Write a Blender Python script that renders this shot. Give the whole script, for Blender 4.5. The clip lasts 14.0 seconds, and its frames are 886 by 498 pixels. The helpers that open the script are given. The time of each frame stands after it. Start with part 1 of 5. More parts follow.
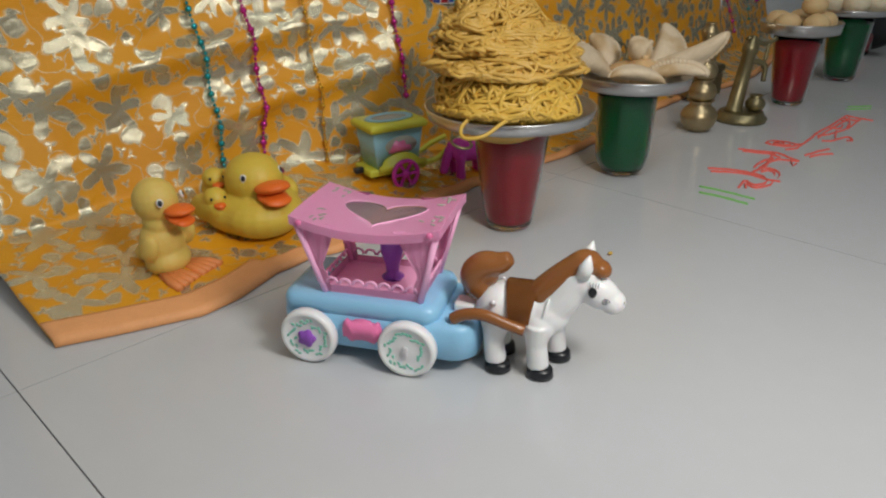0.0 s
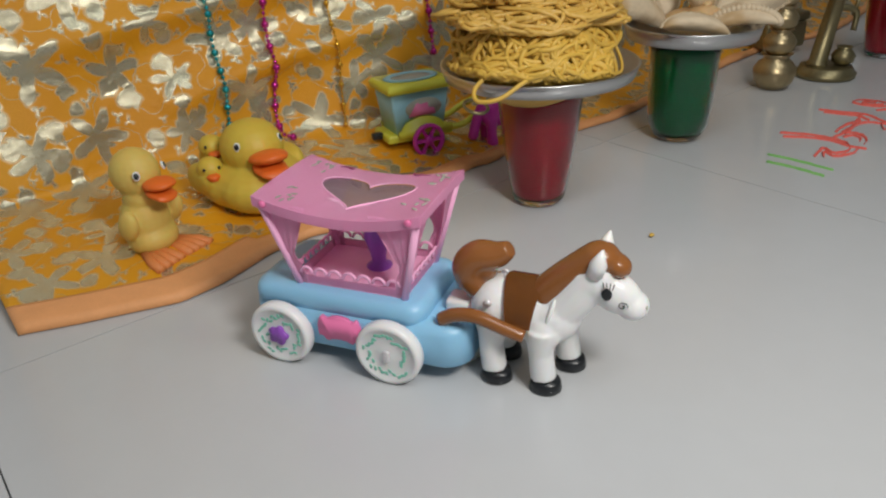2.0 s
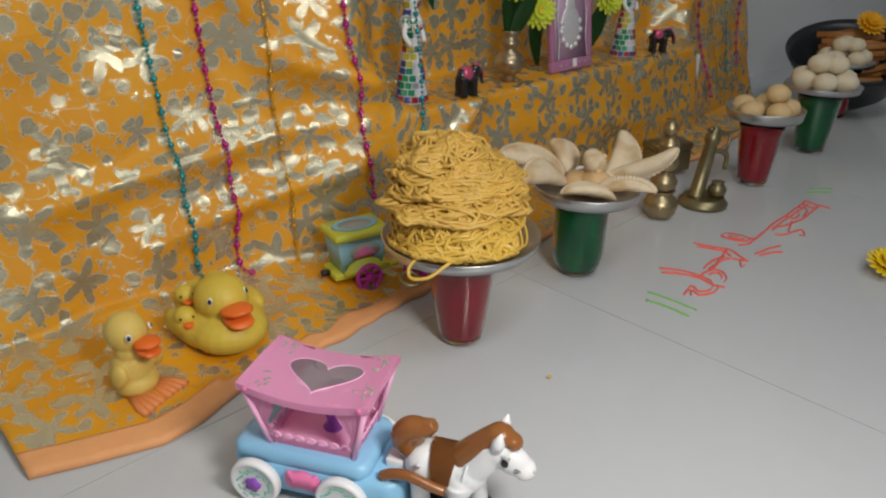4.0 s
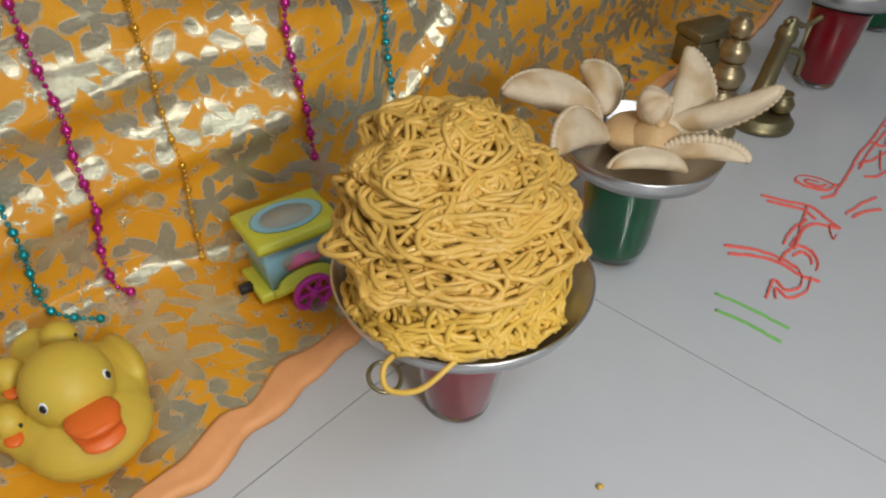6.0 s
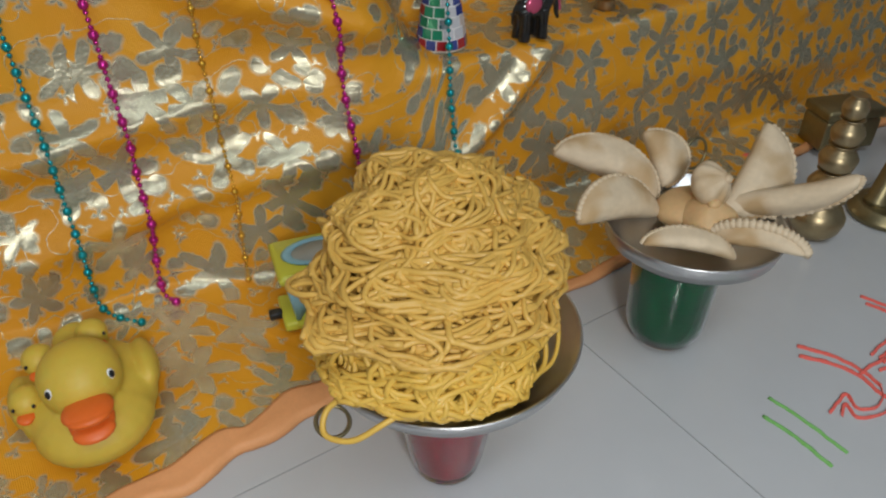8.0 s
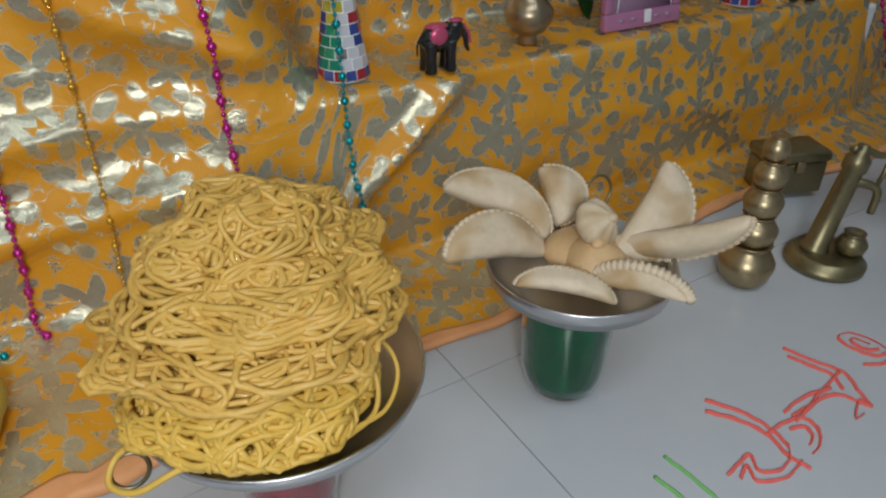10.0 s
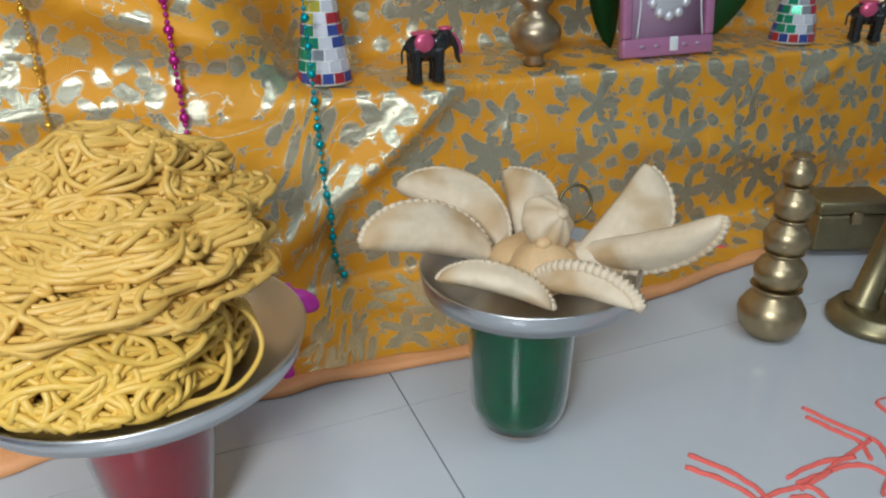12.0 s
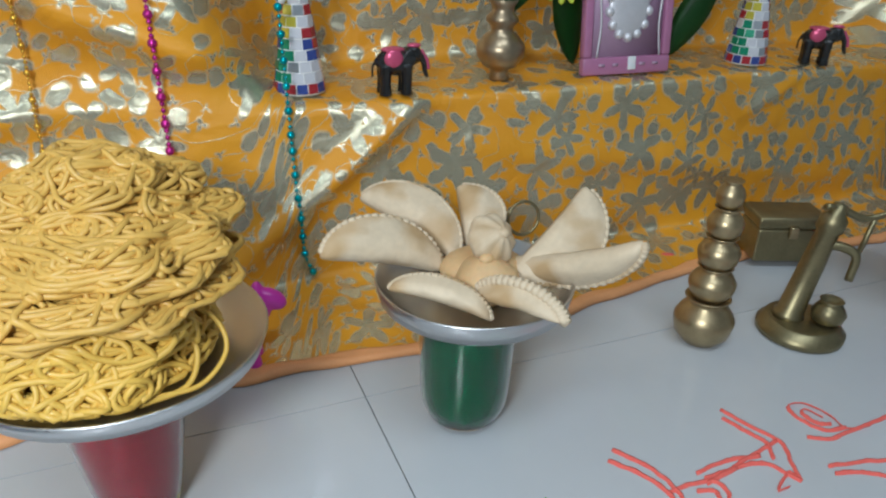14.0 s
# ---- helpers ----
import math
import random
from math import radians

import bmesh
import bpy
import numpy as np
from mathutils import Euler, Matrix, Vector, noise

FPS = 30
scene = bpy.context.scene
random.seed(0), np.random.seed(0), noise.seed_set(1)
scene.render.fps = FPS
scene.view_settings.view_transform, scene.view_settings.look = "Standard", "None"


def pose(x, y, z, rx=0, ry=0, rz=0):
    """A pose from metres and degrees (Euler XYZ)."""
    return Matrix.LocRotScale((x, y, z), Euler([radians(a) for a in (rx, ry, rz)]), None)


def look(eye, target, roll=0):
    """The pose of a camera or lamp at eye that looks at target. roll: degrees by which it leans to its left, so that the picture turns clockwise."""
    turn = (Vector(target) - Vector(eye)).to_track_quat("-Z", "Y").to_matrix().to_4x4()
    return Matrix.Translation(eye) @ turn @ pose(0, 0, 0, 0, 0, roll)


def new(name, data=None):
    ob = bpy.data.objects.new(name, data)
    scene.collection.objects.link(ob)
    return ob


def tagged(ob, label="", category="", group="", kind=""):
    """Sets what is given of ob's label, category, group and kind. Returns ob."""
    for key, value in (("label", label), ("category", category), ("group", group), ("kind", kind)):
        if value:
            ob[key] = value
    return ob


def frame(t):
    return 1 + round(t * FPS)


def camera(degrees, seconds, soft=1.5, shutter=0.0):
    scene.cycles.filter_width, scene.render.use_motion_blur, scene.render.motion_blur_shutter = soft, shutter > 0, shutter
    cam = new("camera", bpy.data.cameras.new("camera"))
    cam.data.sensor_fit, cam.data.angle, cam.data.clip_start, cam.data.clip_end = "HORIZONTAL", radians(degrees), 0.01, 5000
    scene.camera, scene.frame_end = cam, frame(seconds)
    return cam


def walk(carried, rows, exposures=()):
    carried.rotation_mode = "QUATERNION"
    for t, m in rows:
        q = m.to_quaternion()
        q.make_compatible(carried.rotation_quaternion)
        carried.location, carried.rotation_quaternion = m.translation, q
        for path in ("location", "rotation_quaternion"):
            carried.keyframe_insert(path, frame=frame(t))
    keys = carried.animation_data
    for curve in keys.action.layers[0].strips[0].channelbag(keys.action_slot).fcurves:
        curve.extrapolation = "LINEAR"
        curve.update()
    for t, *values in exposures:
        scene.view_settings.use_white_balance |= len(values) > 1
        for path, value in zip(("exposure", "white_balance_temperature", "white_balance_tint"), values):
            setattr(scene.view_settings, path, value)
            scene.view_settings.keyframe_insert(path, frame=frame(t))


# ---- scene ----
import itertools

cam = camera(62.7, 14.0, soft=2.2)
PATH = [
    (0, (-0.167, 0.237, 0.264), (1.103, 1.536, -0.571), -0.6),
    (0.5, (-0.144, 0.247, 0.251), (1.076, 1.56, -0.638), -0.9),
    (1, (-0.122, 0.271, 0.242), (1.104, 1.573, -0.653), 0.8),
    (1.5, (-0.097, 0.273, 0.227), (1.038, 1.605, -0.742), -0.5),
    (2, (-0.084, 0.258, 0.247), (0.999, 1.657, -0.686), -2.8),
    (2.5, (-0.089, 0.25, 0.272), (1.061, 1.618, -0.628), -2.0),
    (3, (-0.108, 0.229, 0.308), (1.072, 1.626, -0.501), -1.9),
    (3.5, (-0.122, 0.207, 0.359), (1.115, 1.559, -0.442), -1.7),
    (3.7, (-0.127, 0.2, 0.384), (1.127, 1.531, -0.425), 0.0),
    (5.8, (0.029, 0.429, 0.404), (1.229, 1.458, -0.822), 1.7),
    (6, (0.073, 0.451, 0.384), (1.24, 1.46, -0.889), 2.4),
    (6.5, (0.117, 0.456, 0.36), (1.045, 1.607, -0.986), 2.6),
    (7, (0.139, 0.407, 0.378), (0.977, 1.752, -0.843), -2.3),
    (7.2, (0.145, 0.41, 0.379), (1.035, 1.721, -0.841), -0.7),
    (9.3, (0.178, 0.356, 0.397), (0.986, 1.824, -0.694), 1.2),
    (9.5, (0.202, 0.357, 0.387), (1.033, 1.809, -0.71), 1.2),
    (10, (0.246, 0.362, 0.365), (1.11, 1.807, -0.714), 0.3),
    (10.5, (0.276, 0.352, 0.335), (1.031, 1.923, -0.646), 0.7),
    (11, (0.309, 0.338, 0.316), (0.999, 1.979, -0.595), -1.1),
    (11.5, (0.335, 0.335, 0.285), (1.036, 1.961, -0.646), 0.0),
    (12, (0.345, 0.331, 0.287), (1.004, 2.021, -0.557), -0.5),
    (12.5, (0.364, 0.322, 0.278), (0.963, 2.044, -0.543), 0.2),
    (13, (0.376, 0.315, 0.276), (0.967, 2.06, -0.503), -0.6),
    (13.5, (0.377, 0.308, 0.285), (0.961, 2.042, -0.523), 0.3),
    (14, (0.352, 0.296, 0.323), (1.038, 1.948, -0.573), 2.0),
]
LIGHT = [(0.0, 0.12, 6680, 10), (1.5, 0.09, 6680, 10), (3.5, 0.19, 6680, 10), (6.0, 0.43, 6480, 10), (6.5, 0.25, 6430, 10), (7.0, 0.17, 6380, 9), (9.5, 0.21, 6040, 8), (11.0, 0.37, 5790, 6), (11.5, 0.61, 5770, 6), (13.0, 0.71, 5640, 4), (14.0, 0.67, 5640, 4)]
walk(cam, [(t, look(eye, target, roll)) for t, eye, target, roll in PATH], LIGHT)

# ---- world and lights ----
world = bpy.data.worlds.new("room_air")
scene.world = world
world.use_nodes = True
world.node_tree.nodes["Background"].inputs[0].default_value = (0.8, 0.9, 1.0, 1)
world.node_tree.nodes["Background"].inputs[1].default_value = 0.95


def lamp(name, kind, m, watts, colour, size):
    data = bpy.data.lights.new(name, kind)
    data.energy, data.color = watts, colour
    if kind == "AREA":
        data.shape, data.size, data.size_y = "RECTANGLE", size[0], size[1]
    else:
        data.shadow_soft_size = size
    ob = new(name, data)
    ob.matrix_world = m
    return ob


CEILING_WATTS, TORCH_WATTS = 18.5, 2.55
# broad unseen panel under the ceiling, added as soft ambient fill
lamp("ceiling_fill", "AREA", look((0.1, -0.5, 2.6), (0.1, -0.45, 0)), CEILING_WATTS, (0.92, 0.97, 1.0), (2.2, 0.55))
lamp("torch_light", "AREA", look((0.10, 0.10, 0.50), (0.32, 0.8, 0.06)), TORCH_WATTS, (1.0, 0.98, 0.95), (0.16, 0.10))


# ---- materials ----
def material(name, base, rough=0.5, metal=0.0, vary=0.12, grain=60.0, bump=0.1, coat=0.0, trans=0.0, ior=1.45, sub=0.0, alpha=1.0, spots=None):
    m = bpy.data.materials.new(name)
    m.use_nodes = True
    nt = m.node_tree
    b = nt.nodes["Principled BSDF"]
    b.inputs["Roughness"].default_value = rough
    b.inputs["Metallic"].default_value = metal
    b.inputs["Coat Weight"].default_value = coat
    b.inputs["Transmission Weight"].default_value = trans
    b.inputs["IOR"].default_value = ior
    b.inputs["Alpha"].default_value = alpha
    if sub:
        b.inputs["Subsurface Weight"].default_value = sub
        b.inputs["Subsurface Scale"].default_value = 0.006
    tc = nt.nodes.new("ShaderNodeTexCoord")
    n1 = nt.nodes.new("ShaderNodeTexNoise")
    n1.inputs["Scale"].default_value = grain
    n1.inputs["Detail"].default_value = 4
    n2 = nt.nodes.new("ShaderNodeTexNoise")
    n2.inputs["Scale"].default_value = grain * 7
    nt.links.new(tc.outputs["Object"], n1.inputs["Vector"])
    nt.links.new(tc.outputs["Object"], n2.inputs["Vector"])
    mix = nt.nodes.new("ShaderNodeMix")
    mix.data_type = "RGBA"
    mix.inputs[6].default_value = (*[c * (1 - vary) for c in base], 1)
    mix.inputs[7].default_value = (*[min(1, c * (1 + vary)) for c in base], 1)
    add = nt.nodes.new("ShaderNodeMath")
    add.operation = "MULTIPLY_ADD"
    add.inputs[1].default_value = 0.4
    nt.links.new(n2.outputs["Fac"], add.inputs[0])
    sc = nt.nodes.new("ShaderNodeMath")
    sc.operation = "MULTIPLY"
    sc.inputs[1].default_value = 0.6
    nt.links.new(n1.outputs["Fac"], sc.inputs[0])
    nt.links.new(sc.outputs[0], add.inputs[2])
    nt.links.new(add.outputs[0], mix.inputs[0])
    colour = mix.outputs[2]
    if spots:
        n3 = nt.nodes.new("ShaderNodeTexNoise")
        n3.inputs["Scale"].default_value = grain * 0.8
        n3.inputs["Detail"].default_value = 2
        ramp = nt.nodes.new("ShaderNodeMapRange")
        ramp.inputs[1].default_value, ramp.inputs[2].default_value, ramp.inputs[4].default_value = 0.49, 0.66, 0.8
        over = nt.nodes.new("ShaderNodeMix")
        over.data_type = "RGBA"
        over.inputs[7].default_value = (*spots, 1)
        info = nt.nodes.new("ShaderNodeObjectInfo")
        shift = nt.nodes.new("ShaderNodeVectorMath")
        nt.links.new(tc.outputs["Object"], shift.inputs[0])
        nt.links.new(info.outputs["Random"], shift.inputs[1])
        nt.links.new(shift.outputs[0], n3.inputs["Vector"])
        nt.links.new(n3.outputs["Fac"], ramp.inputs[0])
        nt.links.new(ramp.outputs[0], over.inputs[0])
        nt.links.new(colour, over.inputs[6])
        colour = over.outputs[2]
    nt.links.new(colour, b.inputs["Base Color"])
    if bump:
        bp = nt.nodes.new("ShaderNodeBump")
        bp.inputs["Strength"].default_value = bump
        bp.inputs["Distance"].default_value = 0.0006
        nt.links.new(add.outputs[0], bp.inputs["Height"])
        nt.links.new(bp.outputs[0], b.inputs["Normal"])
    return m


def brocade(name):
    """Orange satin woven with gold flowers, leaves and tendrils, laid out on the cloth's own metres."""
    m = bpy.data.materials.new(name)
    m.use_nodes = True
    nt = m.node_tree
    b = nt.nodes["Principled BSDF"]
    N = nt.nodes.new

    def math_node(op, a, c=None, clamp=False):
        n = N("ShaderNodeMath")
        n.operation, n.use_clamp = op, clamp
        for i, v in enumerate((a, c)):
            if v is None:
                continue
            if isinstance(v, (int, float)):
                n.inputs[i].default_value = v
            else:
                nt.links.new(v, n.inputs[i])
        return n.outputs[0]

    uv = N("ShaderNodeTexCoord").outputs["UV"]
    warp = N("ShaderNodeTexNoise")
    warp.inputs["Scale"].default_value = 60
    nt.links.new(uv, warp.inputs["Vector"])
    off = N("ShaderNodeVectorMath")
    off.operation = "MULTIPLY_ADD"
    off.inputs[1].default_value = (0.006, 0.006, 0)
    nt.links.new(warp.outputs["Color"], off.inputs[0])
    nt.links.new(uv, off.inputs[2])
    warp2 = N("ShaderNodeTexNoise")
    warp2.inputs["Scale"].default_value = 150
    nt.links.new(uv, warp2.inputs["Vector"])
    off2 = N("ShaderNodeVectorMath")
    off2.operation = "MULTIPLY_ADD"
    off2.inputs[1].default_value = (0.0035, 0.0035, 0)
    nt.links.new(warp2.outputs["Color"], off2.inputs[0])
    nt.links.new(off.outputs[0], off2.inputs[2])
    at = off2.outputs[0]

    def motif(scale, radius, petals, depth, rand, shift):
        sh = N("ShaderNodeVectorMath")
        sh.operation = "ADD"
        sh.inputs[1].default_value = (shift, shift * 0.7, 0)
        nt.links.new(at, sh.inputs[0])
        v = N("ShaderNodeTexVoronoi")
        v.voronoi_dimensions = "2D"
        v.inputs["Scale"].default_value = scale
        v.inputs["Randomness"].default_value = rand
        nt.links.new(sh.outputs[0], v.inputs["Vector"])
        d = N("ShaderNodeVectorMath")
        d.operation = "SUBTRACT"
        nt.links.new(sh.outputs[0], d.inputs[0])
        nt.links.new(v.outputs["Position"], d.inputs[1])
        xyz = N("ShaderNodeSeparateXYZ")
        nt.links.new(d.outputs[0], xyz.inputs[0])
        col = N("ShaderNodeSeparateColor")
        nt.links.new(v.outputs["Color"], col.inputs[0])
        ang = math_node("ARCTAN2", xyz.outputs[1], xyz.outputs[0])
        turn = math_node("MULTIPLY", col.outputs[0], 6.28)
        wave = math_node("COSINE", math_node("ADD", math_node("MULTIPLY", ang, petals), turn))
        reach = math_node("MULTIPLY", math_node("ADD", math_node("MULTIPLY", wave, depth), 1 - depth), radius)
        size = math_node("ADD", math_node("MULTIPLY", col.outputs[1], 0.5), 0.7)
        ln = N("ShaderNodeVectorMath")
        ln.operation = "LENGTH"
        nt.links.new(d.outputs[0], ln.inputs[0])
        gap = math_node("SUBTRACT", math_node("MULTIPLY", reach, size), ln.outputs["Value"])
        return math_node("MULTIPLY", gap, 300, True)

    flower = motif(20, 0.0262, 5, 0.32, 0.85, 0.0)
    leaf = motif(34, 0.0150, 1, 0.46, 0.9, 0.37)
    bud = motif(52, 0.0060, 3, 0.30, 1.0, 0.71)
    vine = N("ShaderNodeTexNoise")
    vine.inputs["Scale"].default_value = 34
    vine.inputs["Detail"].default_value = 0
    nt.links.new(at, vine.inputs["Vector"])
    near = math_node("ABSOLUTE", math_node("SUBTRACT", vine.outputs["Fac"], 0.5))
    line = math_node("MULTIPLY", math_node("SUBTRACT", 0.007, near), 160, True)
    gold = math_node("MAXIMUM", math_node("MAXIMUM", math_node("MAXIMUM", flower, leaf), bud), line)
    # the woven threads run across the foil
    weave = N("ShaderNodeTexWave")
    weave.bands_direction = "X"
    weave.inputs["Scale"].default_value = 260
    weave.inputs["Distortion"].default_value = 1.5
    nt.links.new(uv, weave.inputs["Vector"])
    grain = N("ShaderNodeTexNoise")
    grain.inputs["Scale"].default_value = 420
    nt.links.new(uv, grain.inputs["Vector"])
    stain = N("ShaderNodeTexNoise")
    stain.inputs["Scale"].default_value = 9
    nt.links.new(uv, stain.inputs["Vector"])
    orange = N("ShaderNodeMix")
    orange.data_type = "RGBA"
    orange.inputs[6].default_value = (0.66, 0.25, 0.003, 1)
    orange.inputs[7].default_value = (0.80, 0.39, 0.014, 1)
    nt.links.new(stain.outputs["Fac"], orange.inputs[0])
    foil = N("ShaderNodeMix")
    foil.data_type = "RGBA"
    foil.inputs[6].default_value = (0.40, 0.36, 0.22, 1)
    foil.inputs[7].default_value = (0.80, 0.76, 0.58, 1)
    nt.links.new(grain.outputs["Fac"], foil.inputs[0])
    mix = N("ShaderNodeMix")
    mix.data_type = "RGBA"
    nt.links.new(gold, mix.inputs[0])
    nt.links.new(orange.outputs[2], mix.inputs[6])
    nt.links.new(foil.outputs[2], mix.inputs[7])
    nt.links.new(mix.outputs[2], b.inputs["Base Color"])
    nt.links.new(math_node("MULTIPLY", gold, FOIL_METAL), b.inputs["Metallic"])
    nt.links.new(math_node("SUBTRACT", 0.50, math_node("MULTIPLY", gold, 0.24)), b.inputs["Roughness"])
    bp = N("ShaderNodeBump")
    bp.inputs["Strength"].default_value = 0.5
    bp.inputs["Distance"].default_value = 0.0006
    hgt = math_node("ADD", math_node("MULTIPLY", weave.outputs["Fac"], 0.5), math_node("ADD", grain.outputs["Fac"], math_node("MULTIPLY", gold, 0.3)))
    nt.links.new(hgt, bp.inputs["Height"])
    # the stiff foil cloth keeps many small creases
    crease = N("ShaderNodeTexNoise")
    crease.inputs["Scale"].default_value = 24
    crease.inputs["Detail"].default_value = 2.5
    crease.inputs["Distortion"].default_value = 0.8
    nt.links.new(uv, crease.inputs["Vector"])
    big = N("ShaderNodeBump")
    big.inputs["Strength"].default_value = 0.55
    big.inputs["Distance"].default_value = 0.006
    nt.links.new(crease.outputs["Fac"], big.inputs["Height"])
    nt.links.new(big.outputs[0], bp.inputs["Normal"])
    nt.links.new(bp.outputs[0], b.inputs["Normal"])
    return m


FOIL_METAL = 0.80
M = {
    "cloth": brocade("orange_gold_brocade"),
    "hem": material("peach_hem", (0.80, 0.37, 0.15), 0.6, vary=0.15, grain=80, bump=0.3),
    "tile": material("vitrified_tile", (0.52, 0.535, 0.55), 0.16, vary=0.05, grain=7, bump=0.02),
    "grout": material("dark_grout", (0.30, 0.30, 0.29), 0.9, grain=90),
    "wall": material("white_wall_paint", (0.72, 0.73, 0.73), 0.85, vary=0.05, grain=6, bump=0.2),
    "pink": material("pink_plastic", (0.97, 0.49, 0.73), 0.38, vary=0.04, bump=0.03),
    "hotpink": material("deep_pink_plastic", (0.85, 0.2, 0.42), 0.3, vary=0.05, bump=0.03),
    "clearpink": material("smoky_lilac_plastic", (0.40, 0.30, 0.36), 0.12, vary=0.03, bump=0, alpha=0.85),
    "blue": material("sky_blue_plastic", (0.27, 0.55, 0.78), 0.36, vary=0.05, bump=0.04, sub=0.05),
    "white": material("white_plastic", (0.80, 0.80, 0.80), 0.3, vary=0.03, bump=0.03, sub=0.1),
    "brown": material("brown_plastic", (0.26, 0.095, 0.025), 0.25, vary=0.12, bump=0.05, coat=0.3),
    "black": material("black_plastic", (0.015, 0.017, 0.02), 0.3, vary=0.2, bump=0.05),
    "purple": material("purple_plastic", (0.30, 0.09, 0.50), 0.3, vary=0.08, bump=0.03),
    "mint": material("mint_green_print", (0.22, 0.58, 0.45), 0.45, vary=0.15),
    "sage": material("faded_green_print", (0.42, 0.42, 0.36), 0.5, vary=0.15),
    "duck": material("yellow_rubber", (0.64, 0.46, 0.06), 0.5, vary=0.08, grain=40, bump=0.08, sub=0.15),
    "paleduck": material("pale_yellow_rubber", (0.68, 0.49, 0.12), 0.55, vary=0.1, grain=40, bump=0.12, sub=0.15),
    "beak": material("orange_rubber", (0.78, 0.15, 0.02), 0.4, vary=0.12, grain=60, bump=0.08),
    "foot": material("faded_orange_rubber", (0.72, 0.24, 0.07), 0.55, vary=0.18, grain=60, bump=0.1),
    "lime": material("lime_plastic", (0.62, 0.62, 0.06), 0.35, vary=0.06, bump=0.03),
    "paleblue": material("pale_blue_panel", (0.28, 0.52, 0.60), 0.4, vary=0.05, bump=0.03),
    "magenta": material("magenta_plastic", (0.62, 0.04, 0.42), 0.3, vary=0.06, bump=0.03),
    "steel": material("stainless_steel", (0.60, 0.60, 0.60), 0.32, metal=1.0, vary=0.06, grain=30, bump=0.06),
    "glass": material("clear_glass", (0.97, 0.98, 0.98), 0.03, vary=0.0, bump=0, trans=1.0, ior=1.3),
    "red": material("red_drink", (0.37, 0.005, 0.018), 0.15, vary=0.06, grain=30, bump=0, trans=0.1, ior=1.33),
    "green": material("green_drink", (0.0, 0.16, 0.045), 0.08, vary=0.08, grain=30, bump=0, trans=0.35, ior=1.33),
    "sev": material("fried_yellow_noodle", (0.66, 0.42, 0.072), 0.45, vary=0.22, grain=45, bump=0.25, coat=0.15),
    "sev2": material("fried_golden_noodle", (0.61, 0.375, 0.080), 0.45, vary=0.25, grain=45, bump=0.25, coat=0.15),
    "pastry": material("pale_pastry", (0.64, 0.52, 0.36), 0.6, vary=0.26, grain=38, bump=0.7, spots=(0.44, 0.28, 0.12)),
    "bread": material("browned_pastry", (0.62, 0.41, 0.20), 0.55, vary=0.22, grain=45, bump=0.3, sub=0.1),
    "sweet": material("beige_milk_sweet", (0.66, 0.47, 0.24), 0.6, vary=0.16, grain=70, bump=0.35, sub=0.1),
    "whitesweet": material("cream_milk_sweet", (0.74, 0.64, 0.46), 0.6, vary=0.12, grain=70, bump=0.35, sub=0.1),
    "fafda": material("brown_fried_strip", (0.42, 0.17, 0.045), 0.5, vary=0.3, grain=60, bump=0.3),
    "brass": material("aged_brass", (0.42, 0.33, 0.19), 0.36, metal=0.95, vary=0.3, grain=50, bump=0.2),
    "darkbrass": material("tarnished_brass", (0.26, 0.22, 0.12), 0.4, metal=0.9, vary=0.4, grain=55, bump=0.25),
    "copper": material("aged_copper_brass", (0.40, 0.31, 0.20), 0.36, metal=0.95, vary=0.25, grain=50, bump=0.15),
    "ebony": material("black_lacquer", (0.012, 0.012, 0.012), 0.18, vary=0.3, grain=80, bump=0.1, coat=0.4),
    "ruby": material("glittery_pink_paint", (0.60, 0.10, 0.20), 0.25, vary=0.35, grain=150, bump=0.3, metal=0.4),
    "frame": material("pink_marbled_frame", (0.42, 0.17, 0.30), 0.25, vary=0.25, grain=25, bump=0.05, coat=0.5),
    "silver": material("embossed_silver_foil", (0.72, 0.70, 0.72), 0.42, metal=0.45, vary=0.15, grain=120, bump=0.4),
    "lilac": material("lilac_card", (0.44, 0.29, 0.41), 0.35, vary=0.15, grain=25, bump=0.1),
    "leaf": material("dark_green_leaf", (0.025, 0.10, 0.022), 0.35, vary=0.25, grain=60, bump=0.15),
    "petal": material("lime_yellow_petal", (0.58, 0.66, 0.05), 0.55, vary=0.15, grain=60, bump=0.1, sub=0.1),
    "marigold": material("marigold_petal", (0.85, 0.42, 0.01), 0.55, vary=0.15, grain=60, bump=0.1),
    "yellow_petal": material("yellow_marigold_petal", (0.80, 0.56, 0.01), 0.55, vary=0.15, grain=60, bump=0.1),
    "rangoli_red": material("red_rangoli_powder", (0.78, 0.14, 0.11), 0.9, vary=0.25, grain=200, bump=0.5),
    "rangoli_green": material("green_rangoli_powder", (0.20, 0.48, 0.13), 0.9, vary=0.25, grain=200, bump=0.5),
    "teal_bead": material("teal_metallic_bead", (0.02, 0.34, 0.38), 0.22, metal=0.7, vary=0.06, bump=0),
    "pink_bead": material("magenta_metallic_bead", (0.52, 0.03, 0.25), 0.22, metal=0.7, vary=0.06, bump=0),
    "gold_bead": material("gold_metallic_bead", (0.72, 0.42, 0.05), 0.22, metal=0.8, vary=0.06, bump=0),
    "basket": material("black_painted_tray", (0.02, 0.022, 0.025), 0.35, vary=0.3, grain=40, bump=0.2),
    "grouting": material("white_plaster", (0.78, 0.78, 0.76), 0.7, vary=0.06, grain=90, bump=0.2),
}
